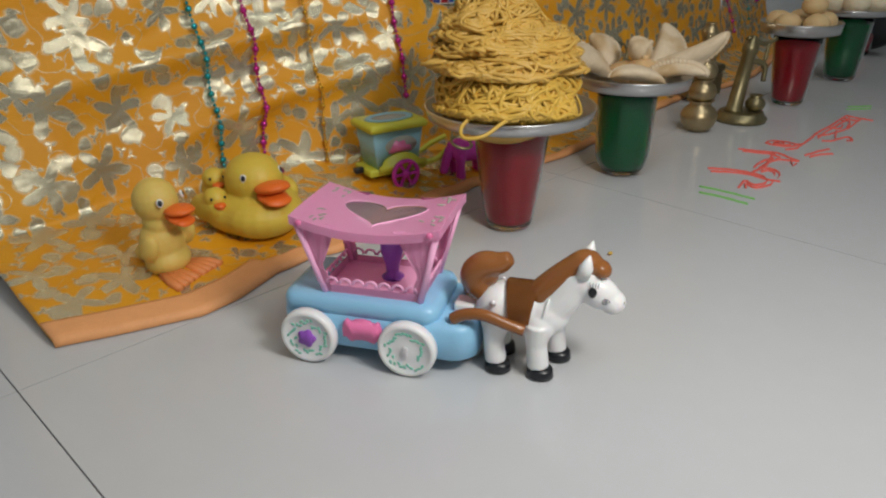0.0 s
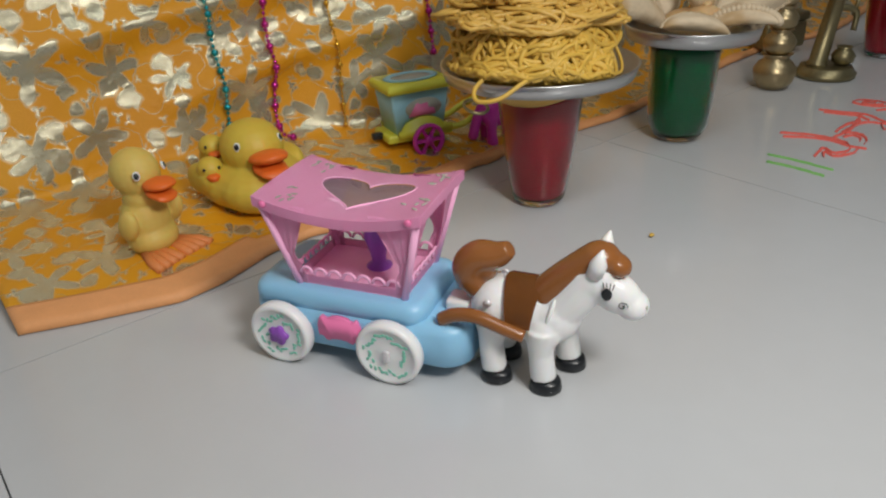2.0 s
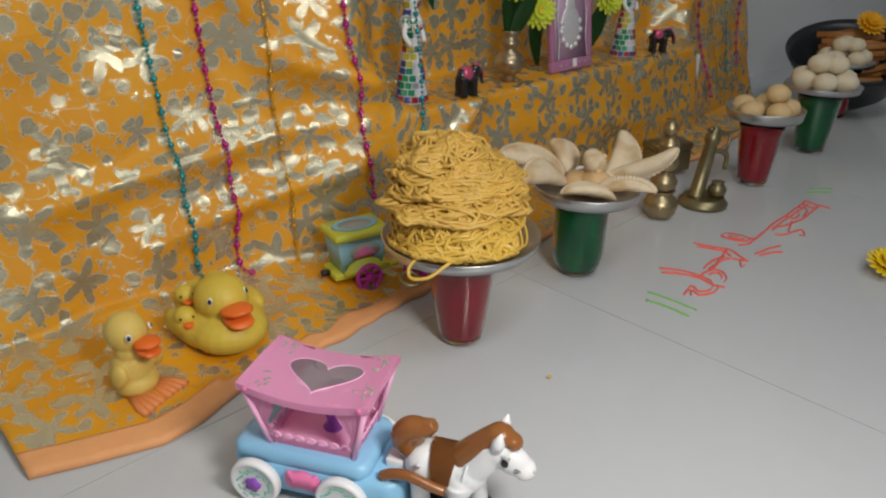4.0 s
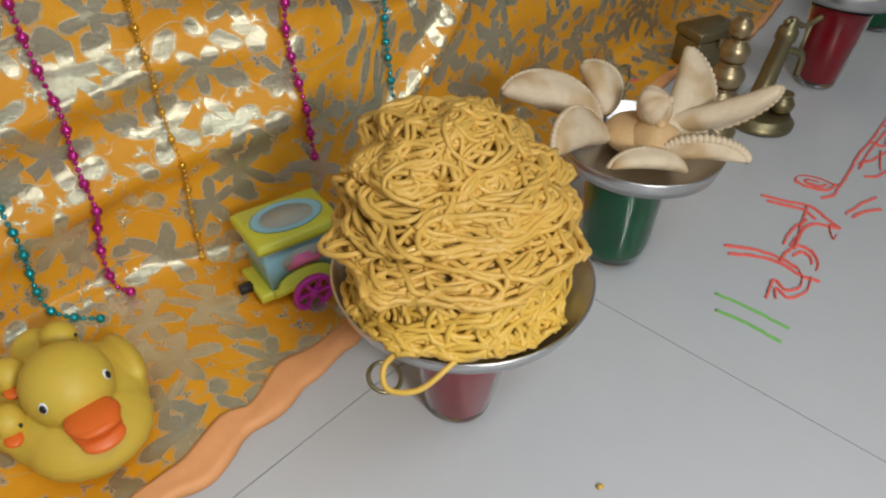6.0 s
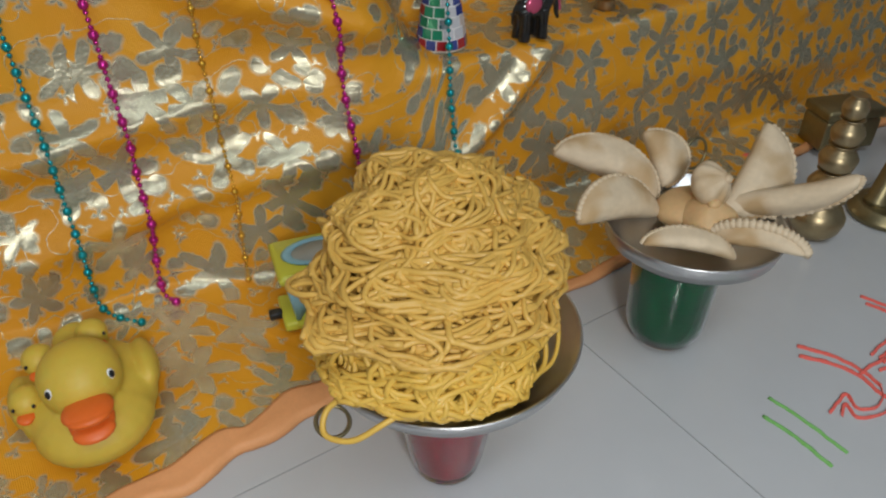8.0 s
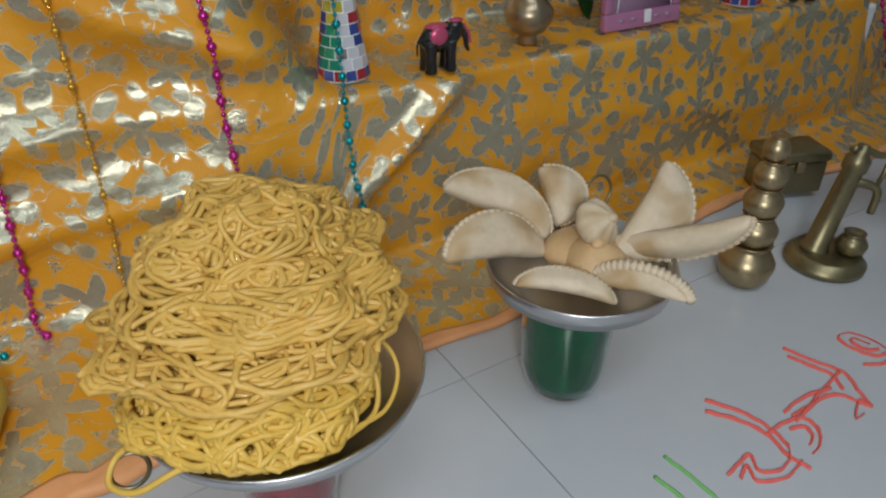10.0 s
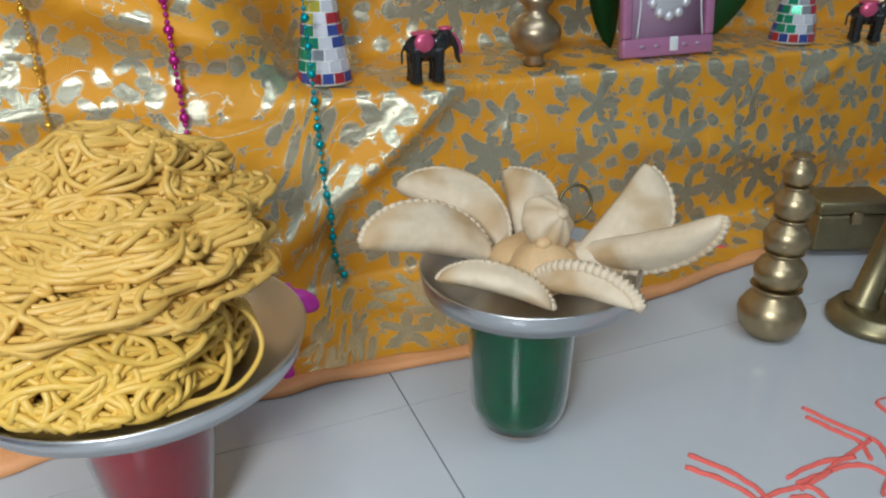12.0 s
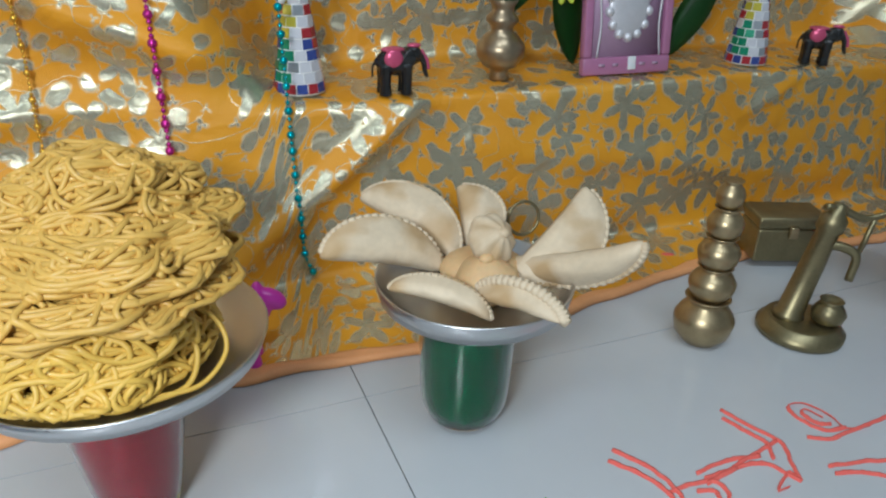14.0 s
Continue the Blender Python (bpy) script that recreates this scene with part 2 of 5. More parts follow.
for shade, rgb in (("m_red", (0.42, 0.03, 0.04)), ("m_blue", (0.05, 0.08, 0.32)), ("m_green", (0.02, 0.25, 0.13)), ("m_white", (0.70, 0.70, 0.74)), ("m_yellow", (0.55, 0.48, 0.05)), ("m_mirror", (0.75, 0.77, 0.80))):
    M[shade] = material(shade + "_chip", rgb, 0.12, metal=1.0 if shade == "m_mirror" else 0.25, vary=0.1, grain=90, bump=0.05, coat=0.4)


# ---- building helpers ----
def link_mesh(name, bm, mats, parent=None, smooth=True):
    me = bpy.data.meshes.new(name)
    bm.normal_update()
    bm.to_mesh(me)
    bm.free()
    for m in mats if isinstance(mats, (list, tuple)) else [mats]:
        me.materials.append(m)
    me.polygons.foreach_set("use_smooth", [smooth] * len(me.polygons))
    ob = new(name, me)
    ob.parent = parent
    return ob


def part(name, bm, mat, parent, label="", smooth=True):
    ob = link_mesh(name, bm, mat, parent, smooth)
    return tagged(ob, label) if label else ob


def thing(name, m, label, category, group=""):
    ob = new(name)
    ob.empty_display_size = 0.02
    ob.matrix_world = m
    return tagged(ob, label, category, group)


def lathe(profile, seg=40, bm=None, at=(0, 0, 0), caps=True):
    """A turned form: profile of (radius, height)."""
    bm = bm or bmesh.new()
    rings = []
    for r, z in profile:
        rings.append([bm.verts.new((at[0] + r * math.cos(2 * math.pi * i / seg), at[1] + r * math.sin(2 * math.pi * i / seg), at[2] + z)) for i in range(seg)])
    for a, b in zip(rings, rings[1:]):
        for i in range(seg):
            bm.faces.new((a[i], a[(i + 1) % seg], b[(i + 1) % seg], b[i]))
    if caps:
        bm.faces.new(rings[0][::-1])
        bm.faces.new(rings[-1])
    return bm


def curved(points, steps=6):
    """Points of a smooth line through the given ones."""
    p = [Vector(q) for q in points]
    p = [p[0] * 2 - p[1]] + p + [p[-1] * 2 - p[-2]]
    out = []
    for i in range(1, len(p) - 2):
        for k in range(steps):
            t = k / steps
            out.append(0.5 * (2 * p[i] + (p[i + 1] - p[i - 1]) * t + (2 * p[i - 1] - 5 * p[i] + 4 * p[i + 1] - p[i + 2]) * t * t + (3 * p[i] - p[i - 1] - 3 * p[i + 1] + p[i + 2]) * t ** 3))
    return out + [p[-2]]


def tube(points, radius, seg=8, bm=None, closed=False, flat=1.0):
    """A round rod along points; radius is a number or a function of 0..1."""
    bm = bm or bmesh.new()
    pts = [Vector(p) for p in points]
    n = len(pts)
    rings = []
    side = None
    for i, p in enumerate(pts):
        d = (pts[(i + 1) % n] - pts[i - 1]) if closed else (pts[min(i + 1, n - 1)] - pts[max(i - 1, 0)])
        d = d.normalized() if d.length > 1e-9 else Vector((0, 0, 1))
        if side is None:
            side = d.orthogonal().normalized()
        side = (side - d * side.dot(d))
        side = side.normalized() if side.length > 1e-6 else d.orthogonal().normalized()
        up = d.cross(side)
        r = radius(i / max(1, n - 1)) if callable(radius) else radius
        rings.append([bm.verts.new(p + side * (r * math.cos(2 * math.pi * k / seg)) + up * (r * flat * math.sin(2 * math.pi * k / seg))) for k in range(seg)])
    for a, b in list(zip(rings, rings[1:])) + ([(rings[-1], rings[0])] if closed else []):
        for k in range(seg):
            bm.faces.new((a[k], a[(k + 1) % seg], b[(k + 1) % seg], b[k]))
    if not closed:
        bm.faces.new(rings[0][::-1])
        bm.faces.new(rings[-1])
    return bm


def ball(c, r, bm=None, m=None, u=20, v=12):
    """An ellipsoid with half axes r at c, turned by m."""
    bm = bm or bmesh.new()
    r = (r, r, r) if isinstance(r, (int, float)) else r
    t = Matrix.Translation(c) @ (m or Matrix.Identity(4)) @ Matrix.Diagonal((*r, 1))
    bmesh.ops.create_uvsphere(bm, u_segments=u, v_segments=v, radius=1, matrix=t)
    return bm


def moulded(ob, voxel=0.0012, smooth=6):
    """Melts the overlapping forms of a mesh into one skin."""
    r = ob.modifiers.new("melt", "REMESH")
    r.mode, r.voxel_size, r.use_smooth_shade = "VOXEL", voxel, True
    s = ob.modifiers.new("soften", "SMOOTH")
    s.iterations, s.factor = smooth, 0.5
    return ob


def slab(size, c=(0, 0, 0), bevel=0.0, bm=None, m=None, seg=2):
    """A box of that size about c with rounded edges."""
    b2 = bmesh.new()
    bmesh.ops.create_cube(b2, size=1, matrix=Matrix.Translation(c) @ (m or Matrix.Identity(4)) @ Matrix.Diagonal((*size, 1)))
    if bevel:
        bmesh.ops.bevel(b2, geom=b2.edges[:], offset=bevel, segments=seg, affect="EDGES", profile=0.5)
    if bm is None:
        return b2
    tmp = bpy.data.meshes.new("tmp")
    b2.to_mesh(tmp)
    b2.free()
    bm.from_mesh(tmp)
    bpy.data.meshes.remove(tmp)
    return bm


def plate_of(outline, depth, bevel=0.0, bm=None):
    """A flat piece: an outline in x, y raised by depth."""
    b2 = bmesh.new()
    f = b2.faces.new([b2.verts.new((x, y, 0)) for x, y in outline])
    if f.normal.z < 0:
        f.normal_flip()
    ext = bmesh.ops.extrude_face_region(b2, geom=[f])
    bmesh.ops.translate(b2, verts=[v for v in ext["geom"] if isinstance(v, bmesh.types.BMVert)], vec=(0, 0, depth))
    bmesh.ops.recalc_face_normals(b2, faces=b2.faces)
    if bm is None:
        return b2
    tmp = bpy.data.meshes.new("tmp")
    b2.to_mesh(tmp)
    b2.free()
    bm.from_mesh(tmp)
    bpy.data.meshes.remove(tmp)
    return bm


def smoothstep(a, b, x):
    t = min(1.0, max(0.0, (x - a) / (b - a)))
    return t * t * (3 - 2 * t)


def along(table, x):
    return float(np.interp(x, [p[0] for p in table], [p[1] for p in table]))


def moved(bm, m):
    bm.transform(m)
    return bm


FACE_OUT = Matrix.Rotation(radians(90), 4, "X")  # lays an x, y outline upright, facing -y


# ---- the room ----
def wall(name, size, c):
    return tagged(link_mesh(name, slab(size, c, 0.004), M["wall"], smooth=False), "plain white painted room wall", "wall", kind="structure")


wall("wall_north", (5.4, 0.1, 2.8), (0.7, 1.06, 1.36))
wall("wall_south", (5.4, 0.1, 2.8), (0.7, -2.55, 1.36))
wall("wall_west", (0.1, 3.5, 2.8), (-1.95, -0.745, 1.36))
wall("wall_east", (0.1, 3.5, 2.8), (3.35, -0.745, 1.36))
tagged(link_mesh("ceiling", slab((5.4, 3.72, 0.1), (0.7, -0.745, 2.815)), M["wall"], smooth=False), "plain white ceiling", "ceiling", kind="structure")
floor = tagged(link_mesh("floor", slab((5.4, 3.72, 0.05), (0.7, -0.745, -0.0285)), M["grout"], smooth=False), "pale grey glossy floor tiles with dark joints", "floor", kind="structure")

# ---- the draped cloth ----
HEM = [(-0.2, 0.722), (-0.06, 0.722), (-0.027, 0.709), (0.009, 0.697), (0.03, 0.690), (0.062, 0.694), (0.11, 0.712), (0.16, 0.711), (0.214, 0.714), (0.25, 0.725), (0.306, 0.728), (0.36, 0.737), (0.437, 0.736), (0.513, 0.730), (0.65, 0.742), (0.767, 0.765), (0.887, 0.780), (1.044, 0.762), (1.2, 0.785), (1.46, 0.86)]
PANEL = [(-0.2, 0.93), (0.1, 0.915), (0.2, 0.910), (0.28, 0.893), (0.36, 0.855), (0.46, 0.845), (1.0, 0.85), (1.2, 0.90), (1.46, 0.925)]
CLOTH_TOP, SHELF_Z = 0.78, 0.167


def hem_y(x):
    """The y of the cloth's bottom edge at x; past the first tile it is puckered."""
    return along(HEM, x) + 0.011 * noise.noise(Vector((x * 27, 4.1, 0))) * smoothstep(0.09, 0.14, x) * (1 - 0.6 * smoothstep(0.36, 0.5, x))


def ridge(x, z, x0, z0, x1, z1, width):
    """1 on the line from one point to the other, falling off within width."""
    dx, dz = x1 - x0, z1 - z0
    t = max(0.0, min(1.0, ((x - x0) * dx + (z - z0) * dz) / (dx * dx + dz * dz)))
    d = math.hypot(x - x0 - t * dx, z - z0 - t * dz)
    return math.exp(-(d / width) ** 2) * math.sin(math.pi * min(1, max(0.0, 0.12 + 0.76 * t)))


def cloth_column(x):
    """The cloth's run from its top to its hem at one x: a list of (y, z)."""
    w = smoothstep(0.37, 0.47, x) * (1 - smoothstep(1.10, 1.17, x))
    yp, yh = along(PANEL, x), hem_y(x)
    front = yp
    left = [(yp + 0.03, CLOTH_TOP), (yp + 0.012, 0.26), (yp, 0.16), (max(yh + 0.03, front - 0.035), 0.022), (yh, 0.004)]
    right = [(0.962, CLOTH_TOP), (0.955, 0.174), (0.848, SHELF_Z), (0.838, 0.016), (yh, 0.004)]
    keys = [(a[0] * (1 - w) + b[0] * w, a[1] * (1 - w) + b[1] * w) for a, b in zip(left, right)]
    run = []
    for (a, b), n in zip(zip(keys, keys[1:]), (64, 16, 36, 18)):
        run += [(a[0] + (b[0] - a[0]) * i / n, a[1] + (b[1] - a[1]) * i / n) for i in range(n)]
    run.append(keys[-1])
    for _ in range(3):
        run = [run[0]] + [tuple((run[i - 1][k] + 2 * run[i][k] + run[i + 1][k]) / 4 for k in (0, 1)) for i in range(1, len(run) - 1)] + [run[-1]]
    out = []
    for i, (y, z) in enumerate(run):
        q = i / (len(run) - 1)
        a, b = run[max(0, i - 1)], run[min(len(run) - 1, i + 1)]
        ty, tz = b[0] - a[0], b[1] - a[1]
        ln = math.hypot(ty, tz) or 1
        ny, nz = tz / ln, -ty / ln  # towards the viewer, or up where the cloth lies flat
        flat = abs(nz)
        big = noise.noise(Vector((x * 5.2 + z * 3.0, z * 3.1, 3.7))) * 0.016 + noise.noise(Vector((x * 13 - z * 7, z * 8, 9.1))) * 0.010
        fine = noise.noise(Vector((x * 34, z * 22 + y * 20, 1.3))) * 0.0022
        loose = 1 - w * (0.72 if z > 0.02 else 0.5)
        d = (big * loose + fine * (1.0 - 0.4 * w)) * (1 - 0.75 * flat)
        if w < 0.99 and z > 0.05:
            d += (1 - w) * 0.019 * ridge(x, z, 0.20, 0.40, 0.30, 0.23, 0.022) + (1 - w) * 0.022 * ridge(x, z, 0.27, 0.245, 0.46, 0.185, 0.016)
            d += (1 - w) * 0.015 * ridge(x, z, 0.02, 0.13, 0.34, 0.17, 0.014) + (1 - w) * 0.014 * ridge(x, z, 0.12, 0.075, 0.36, 0.12, 0.013)
        if flat < 0.8:
            d += 0.014 * ridge(x, z, 0.565, 0.172, 0.40, 0.045, 0.010) + 0.004 * ridge(x, z, 0.86, 0.16, 0.90, 0.125, 0.006) + 0.004 * ridge(x, z, 0.90, 0.125, 0.97, 0.16, 0.006)
            d += 0.006 * ridge(x, z, 0.60, 0.12, 1.05, 0.05, 0.016)
        if flat > 0.6 and z < 0.03:
            d = (abs(d) * 0.9 + 0.0055 * abs(noise.noise(Vector((x * 16 + y * 9, y * 24, 7.7)))) * (1 - smoothstep(0.55, 0.9, x))) * smoothstep(0.015, 0.06, y - yh)
        out.append((y + ny * d, max(z + nz * d, 0.0035)))
    return out


def cloth_front(x, z):
    """The y of the hanging cloth at x and height z."""
    best = min((p for p in cloth_column(x) if p[0] > 0.7), key=lambda p: abs(p[1] - z) + 0.02 * p[0])
    return best[0]


def build_cloth():
    xs = np.arange(-0.0615, 1.46, 0.005)
    bm = bmesh.new()
    uv = bm.loops.layers.uv.new("UVMap")
    cols, lens = [], []
    for x in xs:
        run = cloth_column(float(x))
        cols.append([bm.verts.new((float(x), y, z)) for y, z in run])
        s = [0.0]
        for a, b in zip(run, run[1:]):
            s.append(s[-1] + math.hypot(b[0] - a[0], b[1] - a[1]))
        lens.append(s)
    for i in range(len(xs) - 1):
        for j in range(len(cols[0]) - 1):
            f = bm.faces.new((cols[i][j], cols[i][j + 1], cols[i + 1][j + 1], cols[i + 1][j]))
            for lp, (ii, jj) in zip(f.loops, ((i, j), (i, j + 1), (i + 1, j + 1), (i + 1, j))):
                lp[uv].uv = (float(xs[ii]), -lens[ii][jj])
    ob = thing("draped_cloth", Matrix.Identity(4), "orange satin cloth with gold flowers draped over a ledge", "cloth")
    sheet = part("sheet", bm, M["cloth"], ob, "orange brocade with woven gold flowers")
    th = sheet.modifiers.new("thickness", "SOLIDIFY")
    th.thickness, th.offset = 0.0008, -1
    # the plain border sewn along the bottom edge
    hb = bmesh.new()
    rows = []
    for k in range(9):
        row = []
        for x in xs:
            x = float(x)
            if not -0.10 < x < 1.42:
                continue
            yh = hem_y(x)
            pucker = abs(noise.noise(Vector((x * 14, 0, 2))))
            narrow = smoothstep(0.30, 0.42, x)
            wide = 0.027 if x < 0.10 else (0.016 - 0.008 * narrow + (0.022 - 0.014 * narrow) * pucker)
            t = k / 8
            lift = 0.0056 + 0.125 * wide * t + 0.004 * abs(noise.noise(Vector((x * 30, t * 1.1, 5)))) * math.sin(math.pi * t) * (0.4 if x < 0.14 else 1.0)
            row.append(hb.verts.new((x, yh - 0.002 + wide * t, lift if k else 0.001)))
        rows.append(row)
    for a, b in zip(rows, rows[1:]):
        for i in range(len(a) - 1):
            hb.faces.new((a[i], a[i + 1], b[i + 1], b[i]))
    hem = part("hem", hb, M["hem"], ob, "plain peach hem border")
    th = hem.modifiers.new("thickness", "SOLIDIFY")
    th.thickness = 0.001


build_cloth()
# the ledge under the cloth
tagged(link_mesh("ledge", slab((0.66, 0.15, 0.150), (0.80, 0.925, 0.0752), 0.004), M["wall"], smooth=False), "low ledge wholly hidden under the orange cloth", "ledge", kind="structure")


# ---- tumblers, plates and food ----
def tumbler(m, drink, label, base_r, top_r, height, fill, curve=0.03):
    g = thing("drinking_glass", m, label, "glass", "row of coloured drinks")
    h, t = height, 0.0009
    rad = lambda z: (base_r + (top_r - base_r) * (z / h) ** 0.8) * (1 - curve * max(0.0, 1 - z / 0.022) ** 2)
    foot = base_r * (1 - curve)
    zs = [0.004, 0.007, 0.010, 0.014, 0.018] + [0.018 + (h - 0.018) * i / 8 for i in range(1, 9)]
    outer = [(foot * 0.86, 0.0), (foot * 0.97, 0.0018)] + [(rad(z), z) for z in zs]
    inner = [(rad(z) - t, z) for z in zs[::-1] if z > 0.005] + [(foot * 0.80, 0.0040)]
    part("tumbler", lathe(outer + inner, 48), M["glass"], g, "clear glass")
    top = fill
    liq = [(foot * 0.78, 0.0044)] + [(rad(z) - t - 0.0002, z) for z in [0.0075, 0.011, 0.014, 0.018] + [0.018 + (top - 0.018) * i / 7 for i in range(1, 8)]]
    part("drink", lathe(liq, 48), M[drink], g, "bright red drink" if drink == "red" else "dark green drink")
    return g


def steel_plate(m, r, depth, label):
    p = thing("steel_plate", m, label, "plate", "plates on glasses")
    prof = [(0.001, 0.0), (r * 0.60, 0.0), (r * 0.72, 0.0012), (r * 0.955, depth * 0.22), (r * 1.0, depth * 0.95), (r * 0.995, depth), (r * 0.975, depth), (r * 0.935, depth * 0.32), (r * 0.70, 0.0026), (r * 0.60, 0.0014), (0.001, 0.0014)]
    part("dish", lathe(prof, 72), M["steel"], p, "polished steel")
    return p


RED, GREEN = (0.315, 0.642), (0.519, 0.653)
RED_FAR, GREEN_FAR, RED_LAST = (0.966, 0.651), (1.200, 0.658), (1.475, 0.722)
RED_H, GREEN_H = 0.099, 0.094
tumbler(pose(*RED, 0.0005), "red", "tapered glass of red drink under the noodle plate", 0.0205, 0.0345, RED_H, 0.0955)
tumbler(pose(*GREEN, 0.0005), "green", "straight glass of green drink under the pastry plate", 0.0285, 0.0318, GREEN_H, 0.0905, 0.32)
tumbler(pose(*RED_FAR, 0.0005), "red", "tapered glass of red drink under the round sweets", 0.0215, 0.0335, 0.100, 0.090)
tumbler(pose(*GREEN_FAR, 0.0005), "green", "tapered glass of green drink under the white sweets", 0.024, 0.036, 0.106, 0.094)
tumbler(pose(*RED_LAST, 0.0005), "red", "tapered glass of red drink at the end of the row", 0.0225, 0.036, 0.102, 0.088)

p_red = (RED[0] + 0.004, RED[1] + 0.006)
p_green = (GREEN[0] + 0.001, GREEN[1] - 0.004)
steel_plate(pose(*p_red, RED_H + 0.0006, 0, 0, 20), 0.0755, 0.013, "round steel plate heaped with yellow noodles")
steel_plate(pose(*p_green, GREEN_H + 0.0006, 0, 0, 0), 0.0610, 0.016, "round steel plate holding crescent pastries like petals")
steel_plate(pose(RED_FAR[0], RED_FAR[1], 0.1006, 0, 0, 0), 0.056, 0.019, "round steel plate of beige milk sweets")
steel_plate(pose(GREEN_FAR[0], GREEN_FAR[1], 0.1066, 0, 0, 0), 0.062, 0.012, "round steel plate of cream milk sweets")
steel_plate(pose(RED_LAST[0], RED_LAST[1], 0.1026, 0, 0, 0), 0.058, 0.012, "round steel plate of pale sweets")


def wire_ring(c, r, axis_m, label):
    ob = link_mesh("ring_handle", tube([axis_m @ Vector((r * math.cos(a), r * math.sin(a), 0)) + Vector(c) for a in np.linspace(0, 2 * math.pi, 28, endpoint=False)], 0.0012, 6, closed=True), M["darkbrass"])
    return tagged(ob, label, "ring handle")


def noodles(name, c, radii, floor_z, count, mat, seed, label, length, lumps, bend=0.5):
    """A heap of thin fried noodles, each strand wandering over the heap's own surface."""
    rnd = random.Random(seed)
    bm = bmesh.new()
    for k in range(count):
        th, ph = rnd.uniform(0, 2 * math.pi), math.acos(rnd.uniform(-0.25, 1.0))
        depth = rnd.choice((1.0, 0.97, 0.93, 0.88, 0.8))
        head = rnd.uniform(0, 2 * math.pi) if bend > 0.25 else rnd.choice((1.57, 4.71)) + rnd.uniform(-0.7, 0.7)
        curl = rnd.uniform(-0.7, 0.7) * bend
        pts = []
        n = int(length * rnd.uniform(0.6, 1.3))
        for i in range(n):
            d = Vector((math.sin(ph) * math.cos(th), math.sin(ph) * math.sin(th), math.cos(ph)))
            bulge = depth * (1 + lumps * noise.noise(d * 2.3 + Vector((seed, 0, 0))) + 0.06 * noise.noise(d * 5 + Vector((k * 0.37, 0, 0))))
            p = Vector((d.x * radii[0] * bulge, d.y * radii[1] * bulge, d.z * radii[2] * bulge)) + Vector(c)
            wall = 0.013 * min(1.05, math.hypot(p.x - p_red[0], p.y - p_red[1]) / 0.074) ** 4
            p.z = max(p.z, floor_z + wall + 0.001 + 0.004 * rnd.random())
            pts.append(p)
            curl += rnd.uniform(-0.09, 0.09)
            curl = max(-bend, min(bend, curl))
            head += curl
            step = 0.085
            ph += step * math.cos(head) * 0.8
            th += step * math.sin(head) / max(0.25, math.sin(ph))
            if ph > 1.75:
                ph, head = 1.75, math.pi - head
            if ph < 0.05:
                ph = 0.05
                head += 2.0
        if len(pts) > 4:
            thick = rnd.uniform(0.00135, 0.0018)
            tube(pts, thick, 6, bm)
    ob = link_mesh(name, bm, mat)
    return tagged(ob, label, "noodles", kind="stuff")


heap_z = RED_H + 0.003
NESTS = (
    ("noodle_heap", (0.304, 0.640, 0.117), (0.061, 0.059, 0.042), 230, "sev", 5, "loose yellow fried noodles heaped on a steel plate", 44, 0.16, 0.36),
    ("noodle_layer", (0.313, 0.648, 0.149), (0.069, 0.062, 0.018), 150, "sev2", 11, "flat golden fried noodles spread over the yellow heap", 44, 0.26, 0.22),
    ("noodle_layer", (0.319, 0.654, 0.164), (0.063, 0.054, 0.018), 150, "sev2", 17, "flat golden fried noodles spread over the yellow heap", 40, 0.30, 0.30),
    ("noodle_nest", (0.320, 0.668, 0.176), (0.048, 0.042, 0.027), 160, "sev2", 23, "curled golden fried noodles crowning the heap", 36, 0.26, 0.42),
)
core = bmesh.new()
for nm, c, radii, count, mat, seed, lab, length, lumps, bend in NESTS:
    noodles(nm, c, radii, heap_z + (0.0 if nm == "noodle_heap" else 0.032), count, M[mat], seed, lab, length, lumps, bend)
    ball(c, [r * 0.80 for r in radii], core)
tagged(link_mesh("noodle_mass", core, M["sev2"]), "packed fried noodles inside the heap", "noodles", kind="stuff")
# the long strand that hangs over the rim
loose = bmesh.new()
tube(curved([(p_red[0] - 0.048, p_red[1] - 0.020, heap_z + 0.022), (p_red[0] - 0.072, p_red[1] - 0.024, heap_z + 0.018), (p_red[0] - 0.084, p_red[1] - 0.022, heap_z + 0.010), (p_red[0] - 0.089, p_red[1] - 0.030, heap_z + 0.004), (p_red[0] - 0.080, p_red[1] - 0.042, heap_z + 0.006), (p_red[0] - 0.064, p_red[1] - 0.047, heap_z + 0.014), (p_red[0] - 0.046, p_red[1] - 0.048, heap_z + 0.018)], 8), 0.0016, 6, loose)
tube(curved([(p_red[0] + 0.028, p_red[1] - 0.020, heap_z + 0.036), (p_red[0] + 0.046, p_red[1] - 0.026, heap_z + 0.026), (p_red[0] + 0.050, p_red[1] - 0.036, heap_z + 0.012), (p_red[0] + 0.036, p_red[1] - 0.050, heap_z + 0.004), (p_red[0] + 0.014, p_red[1] - 0.056, heap_z + 0.006)], 8), 0.0013, 6, loose)
tube(curved([(p_red[0] + 0.024, p_red[1] - 0.030, heap_z + 0.030), (p_red[0] + 0.036, p_red[1] - 0.038, heap_z + 0.018), (p_red[0] + 0.030, p_red[1] - 0.050, heap_z + 0.005), (p_red[0] + 0.008, p_red[1] - 0.060, heap_z + 0.006)], 8), 0.0015, 6, loose)
